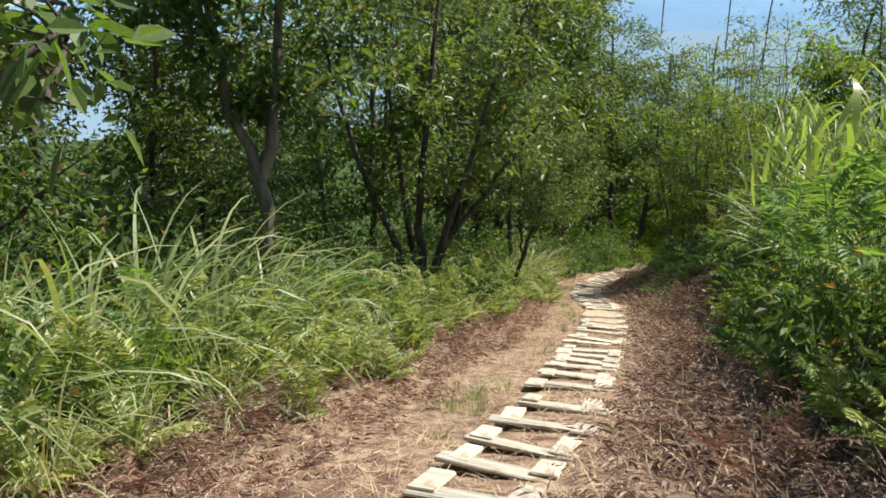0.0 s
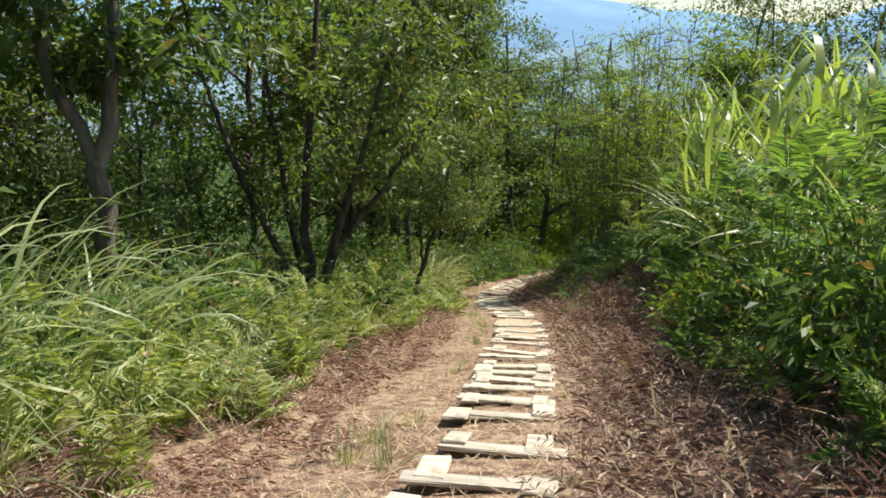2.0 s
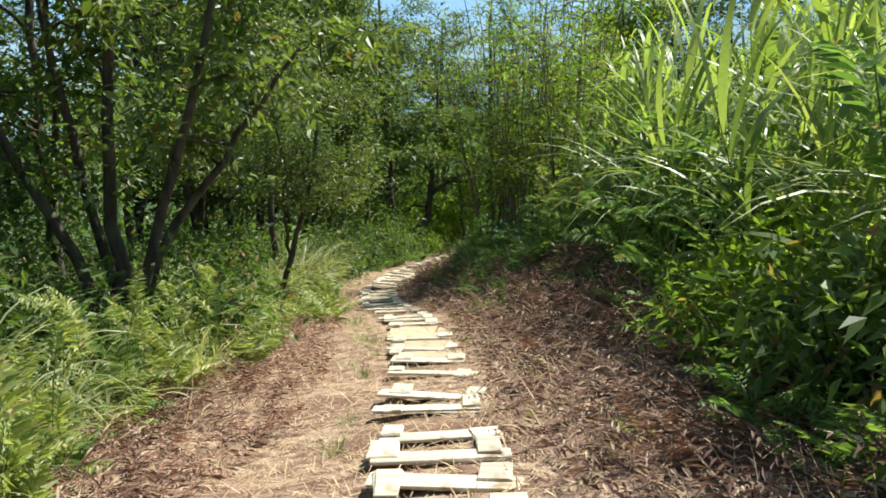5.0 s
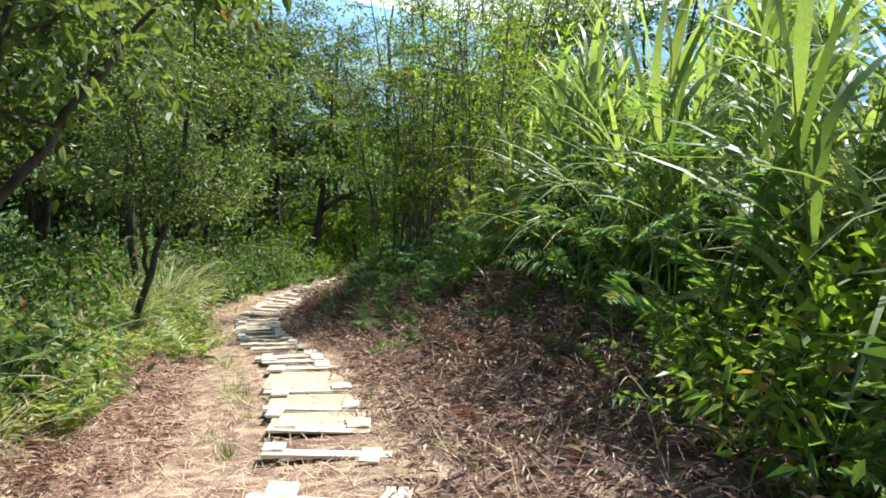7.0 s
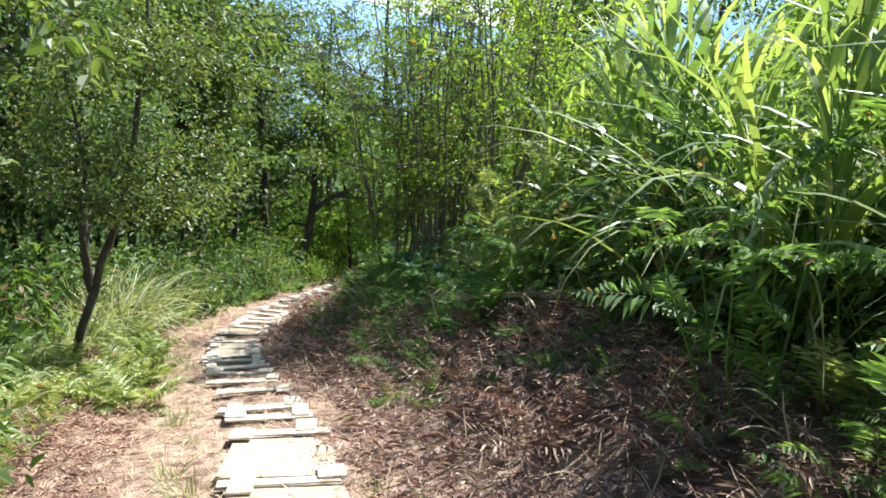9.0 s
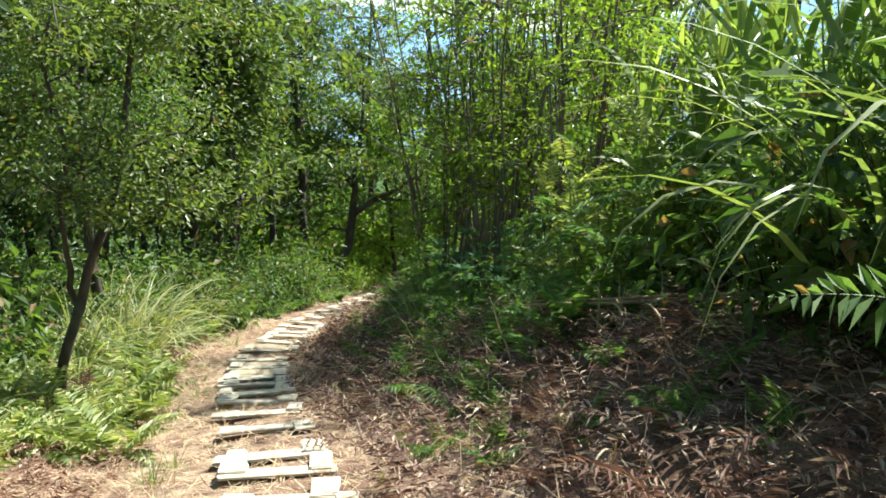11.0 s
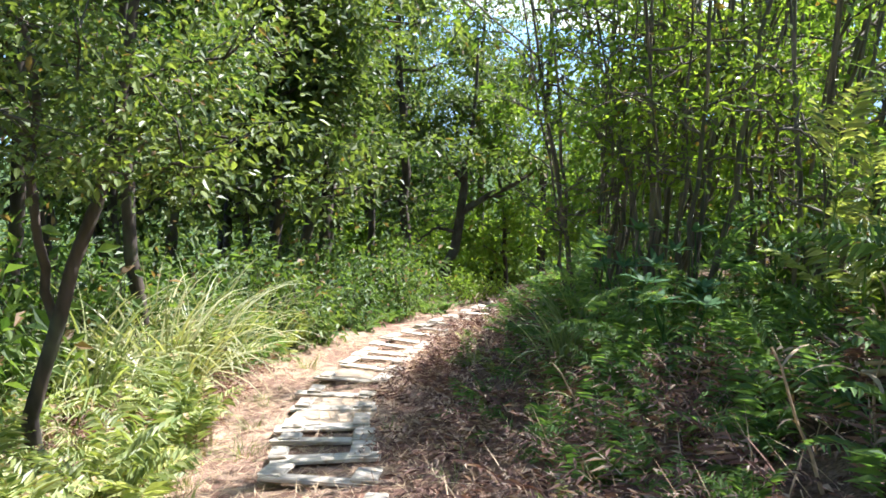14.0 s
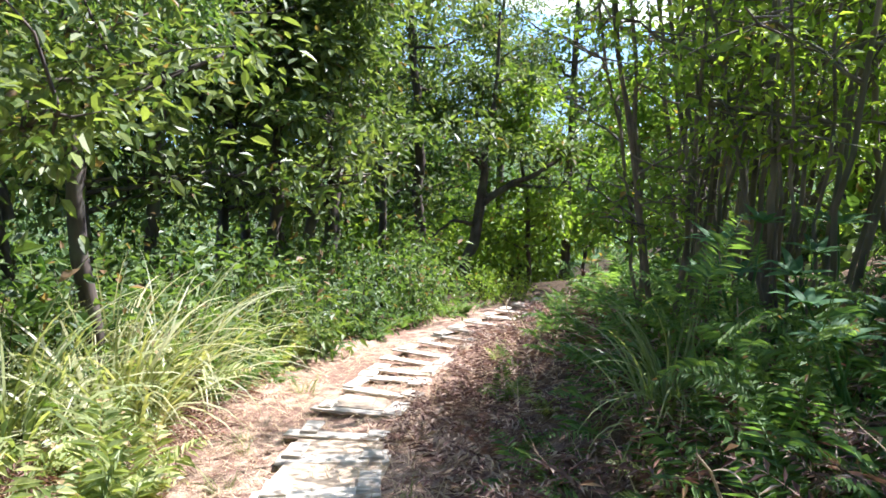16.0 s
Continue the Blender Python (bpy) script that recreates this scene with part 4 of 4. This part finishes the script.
def dry_stalk(x, y, height, lean, az, seed):
    """One standing dead stalk with a broken top and a shrivelled leaf."""
    rng = np.random.default_rng(seed)
    ob = new("dry_stalk")
    ob.location = (x, y, float(ground_z(x, y)) - 0.03)
    top = np.array([math.cos(az) * lean, math.sin(az) * lean, height])
    line = bent((0, 0, 0), top, rng, 0.06, 7)
    link("stem", mesh_of("stem", *tube(line, np.linspace(0.008, 0.004, 7), 5), M_STRAW, True), ob)
    for q in (3, 5):
        V, F = blades(line[[q]], rng.uniform(0, 6.28, 1), rng.uniform(0.12, 0.3, 1), np.full(1, 0.014), np.full(1, 0.9), np.full(1, 1.9), rng, 6)
        link("dry_leaf", mesh_of("dry_leaf", V, F, M_STRAW), ob)
    return tagged(ob, "thin dead straw-coloured stalk standing in brown litter", "stalk", "dry stalks")


dry_stalk(5.72, 15.9, 0.4, 0.05, 1.2, 400)
dry_stalk(5.24, 16.22, 0.42, 0.03, 2.0, 401)
dry_stalk(5.45, 15.75, 0.42, 0.12, 1.0, 402)
krng = np.random.default_rng(95)
for k, (kx, ky) in enumerate(spots(krng, 44, 4, 26, 1.3, 3.0, 0.4)):
    dry_stalk(kx, ky, krng.uniform(0.2, 0.6), krng.uniform(0.1, 0.45), krng.uniform(0, 6.28), 410 + k)
for k, (kx, ky) in enumerate(spots(krng, 18, 3, 24, -2.7, -1.9, 0.5)):
    dry_stalk(kx, ky, krng.uniform(0.25, 0.5), krng.uniform(0.1, 0.4), krng.uniform(0, 6.28), 460 + k)

# a tall reed that arches high over the trail, its thin tips hanging down
arch = new("arching_reed")
arch.location = (3.1, 4.4, float(ground_z(3.1, 4.4)))
az0 = arch.location[2]
arch_line = np.array([(0, 0, -0.05), (0.02, 0, 1.2), (-0.15, -0.1, 2.3 - az0 - 0.7), (-0.7, -0.45, 2.45 - az0 - 0.2), (-1.5, -0.85, 2.3 - az0), (-2.15, -0.95, 2.1 - az0)])
link("stem", mesh_of("stem", *tube(arch_line, np.linspace(0.014, 0.005, 6), 6), M_BARK, True), arch)
for top, tip in (((-1.62, -0.88, 2.27 - az0), (-1.7, -0.9, 1.27 - az0)), ((-1.85, -0.91, 2.2 - az0), (-1.86, -0.9, 1.35 - az0)), ((-2.07, -0.94, 2.12 - az0), (-2.13, -0.9, 1.43 - az0))):
    link("hanging_tip", mesh_of("hanging_tip", *tube(bent(top, tip, rr, 0.02, 6), np.linspace(0.005, 0.0022, 6), 4), M_BARK, True), arch)
tagged(arch, "tall dark reed arching over the trail with thin hanging tips", "reed")

# the wood's dense lower edge on the falling side
erng = np.random.default_rng(56)
ex, ey = erng.uniform(-26, -10.5, 700), erng.uniform(-4, 46, 700)
ez = ground_z(ex, ey) + erng.uniform(0.2, 5.0, 700)
fx, fy = erng.uniform(-24, 4.5, 1000), erng.uniform(39, 60, 1000)
fz = ground_z(fx, fy) + erng.uniform(0.2, 11, 1000)
ex, ey, ez = np.concatenate([ex, fx]), np.concatenate([ey, fy]), np.concatenate([ez, fz])
tagged(link("wood_edge", mesh_of("wood_edge", *leaf_cloud(np.stack([ex, ey, ez], 1), 1.1, 30, 0.34, erng, 0.45), M_LEAF)),
       "dense dark green foliage of the wood below", "woods", kind="stuff")

# low growth over the hillside away from the trail
grng = np.random.default_rng(55)
ux, uy = grng.uniform(-16, 20, 5200), grng.uniform(-12, 45, 5200)
uo = ux - trail_x(uy)
keep = ((uo < -3.2) | (uo > 3.4)) & (uy > -12)
ux, uy = ux[keep], uy[keep]
tagged(link("undergrowth", mesh_of("undergrowth", *leaf_cloud(np.stack([ux, uy, ground_z(ux, uy) + 0.12], 1), 0.45, 13, 0.2, grng, 0.35, 0.35), M_SHRUB)),
       "low green growth covering the hillside", "undergrowth", kind="stuff")

rx_, ry_ = grng.uniform(6, 19, 1500), grng.uniform(-7, 34, 1500)
clear_ = rx_ - trail_x(ry_) > 4.5
rx_, ry_ = rx_[clear_], ry_[clear_]
tagged(link("undergrowth", mesh_of("undergrowth", *leaf_cloud(np.stack([rx_, ry_, ground_z(rx_, ry_) + 0.2], 1), 0.55, 13, 0.28, grng, 0.35, 0.45), M_SHRUB)),
       "low leafy growth covering the rising hillside", "undergrowth", kind="stuff")

# ---- litter ----
rng_l, PL = scatter_bits(26000, 31, -2.5, 0.6, 1.5, 27)
V, F = blades(PL + UP * 0.012, rng_l.uniform(0, 6.28, len(PL)), rng_l.uniform(0.05, 0.19, len(PL)), rng_l.uniform(0.004, 0.011, len(PL)),
              rng_l.uniform(1.25, 1.6, len(PL)), rng_l.uniform(-0.3, 0.35, len(PL)), rng_l, 2)
tagged(link("straw_litter", mesh_of("straw_litter", V, F, M_STRAW)), "scattered pale straw and dead grass on trodden soil", "litter", kind="stuff")


def dead_fronds(n, seed, lo, hi, y0, y1, size):
    rng, P = scatter_bits(n, seed, lo, hi, y0, y1)
    bits = [frond(P[k] + UP * rng.uniform(0.0, 0.07), rng.uniform(0, 6.28), size * rng.uniform(0.5, 1.2), rng.uniform(0.7, 1.5), rng.uniform(0, 0.9), 0.05, rng, 9, 0.27)
            for k in range(n)]
    return join(bits)


tagged(link("dead_fern_litter", mesh_of("dead_fern_litter", *dead_fronds(2900, 41, 0.55, 2.6, 1.5, 27, 0.42), M_DEAD)),
       "reddish-brown dead fern fronds lying on the bank", "litter", kind="stuff")
tagged(link("dead_fern_litter", mesh_of("dead_fern_litter", *dead_fronds(1700, 42, -2.4, -1.1, 1.5, 24, 0.34), M_DEAD)),
       "brown dead fern fronds and twigs at the trail's edge", "litter", kind="stuff")
rng_t, PT = scatter_bits(5200, 47, 0.5, 2.6, 1.5, 27)
V, F = blades(PT + UP * 0.02, rng_t.uniform(0, 6.28, len(PT)), rng_t.uniform(0.12, 0.42, len(PT)), rng_t.uniform(0.004, 0.009, len(PT)),
              rng_t.uniform(0.7, 1.5, len(PT)), rng_t.uniform(-0.2, 0.6, len(PT)), rng_t, 3)
tagged(link("dry_stalk_litter", mesh_of("dry_stalk_litter", V, F, M_STRAW)), "dry pale stalks lying among dead ferns", "litter", kind="stuff")


def fern_carpet(n, seed, lo, hi, y0, y1, size, mat, label):
    """Low ferns too close together to count, along one side of the trail."""
    rng, P = scatter_bits(n, seed, lo, hi, y0, y1)
    bits = [frond(P[k], rng.uniform(0, 6.28), size * rng.uniform(0.6, 1.2), rng.uniform(0.3, 0.9), rng.uniform(0.6, 1.4), 0.06, rng, 15, 0.3) for k in range(n)]
    tagged(link("fern_carpet", mesh_of("fern_carpet", *join(bits), mat)), label, "fern", kind="stuff")


fern_carpet(460, 61, 1.75, 3.6, 16, 24, 0.5, M_DARK_FERN, "low dark green ferns covering the shaded bank")
fern_carpet(110, 64, 1.15, 2.2, 16, 20, 0.45, M_DARK_FERN, "low dark green ferns rising through the brown litter")
fern_carpet(160, 62, 1.9, 3.2, 3, 13, 0.5, M_DARK_FERN, "low dark green ferns under the cane grass")
fern_carpet(260, 63, -2.7, -1.75, 14, 26, 0.5, M_FERN, "low pale green ferns along the trail's edge")
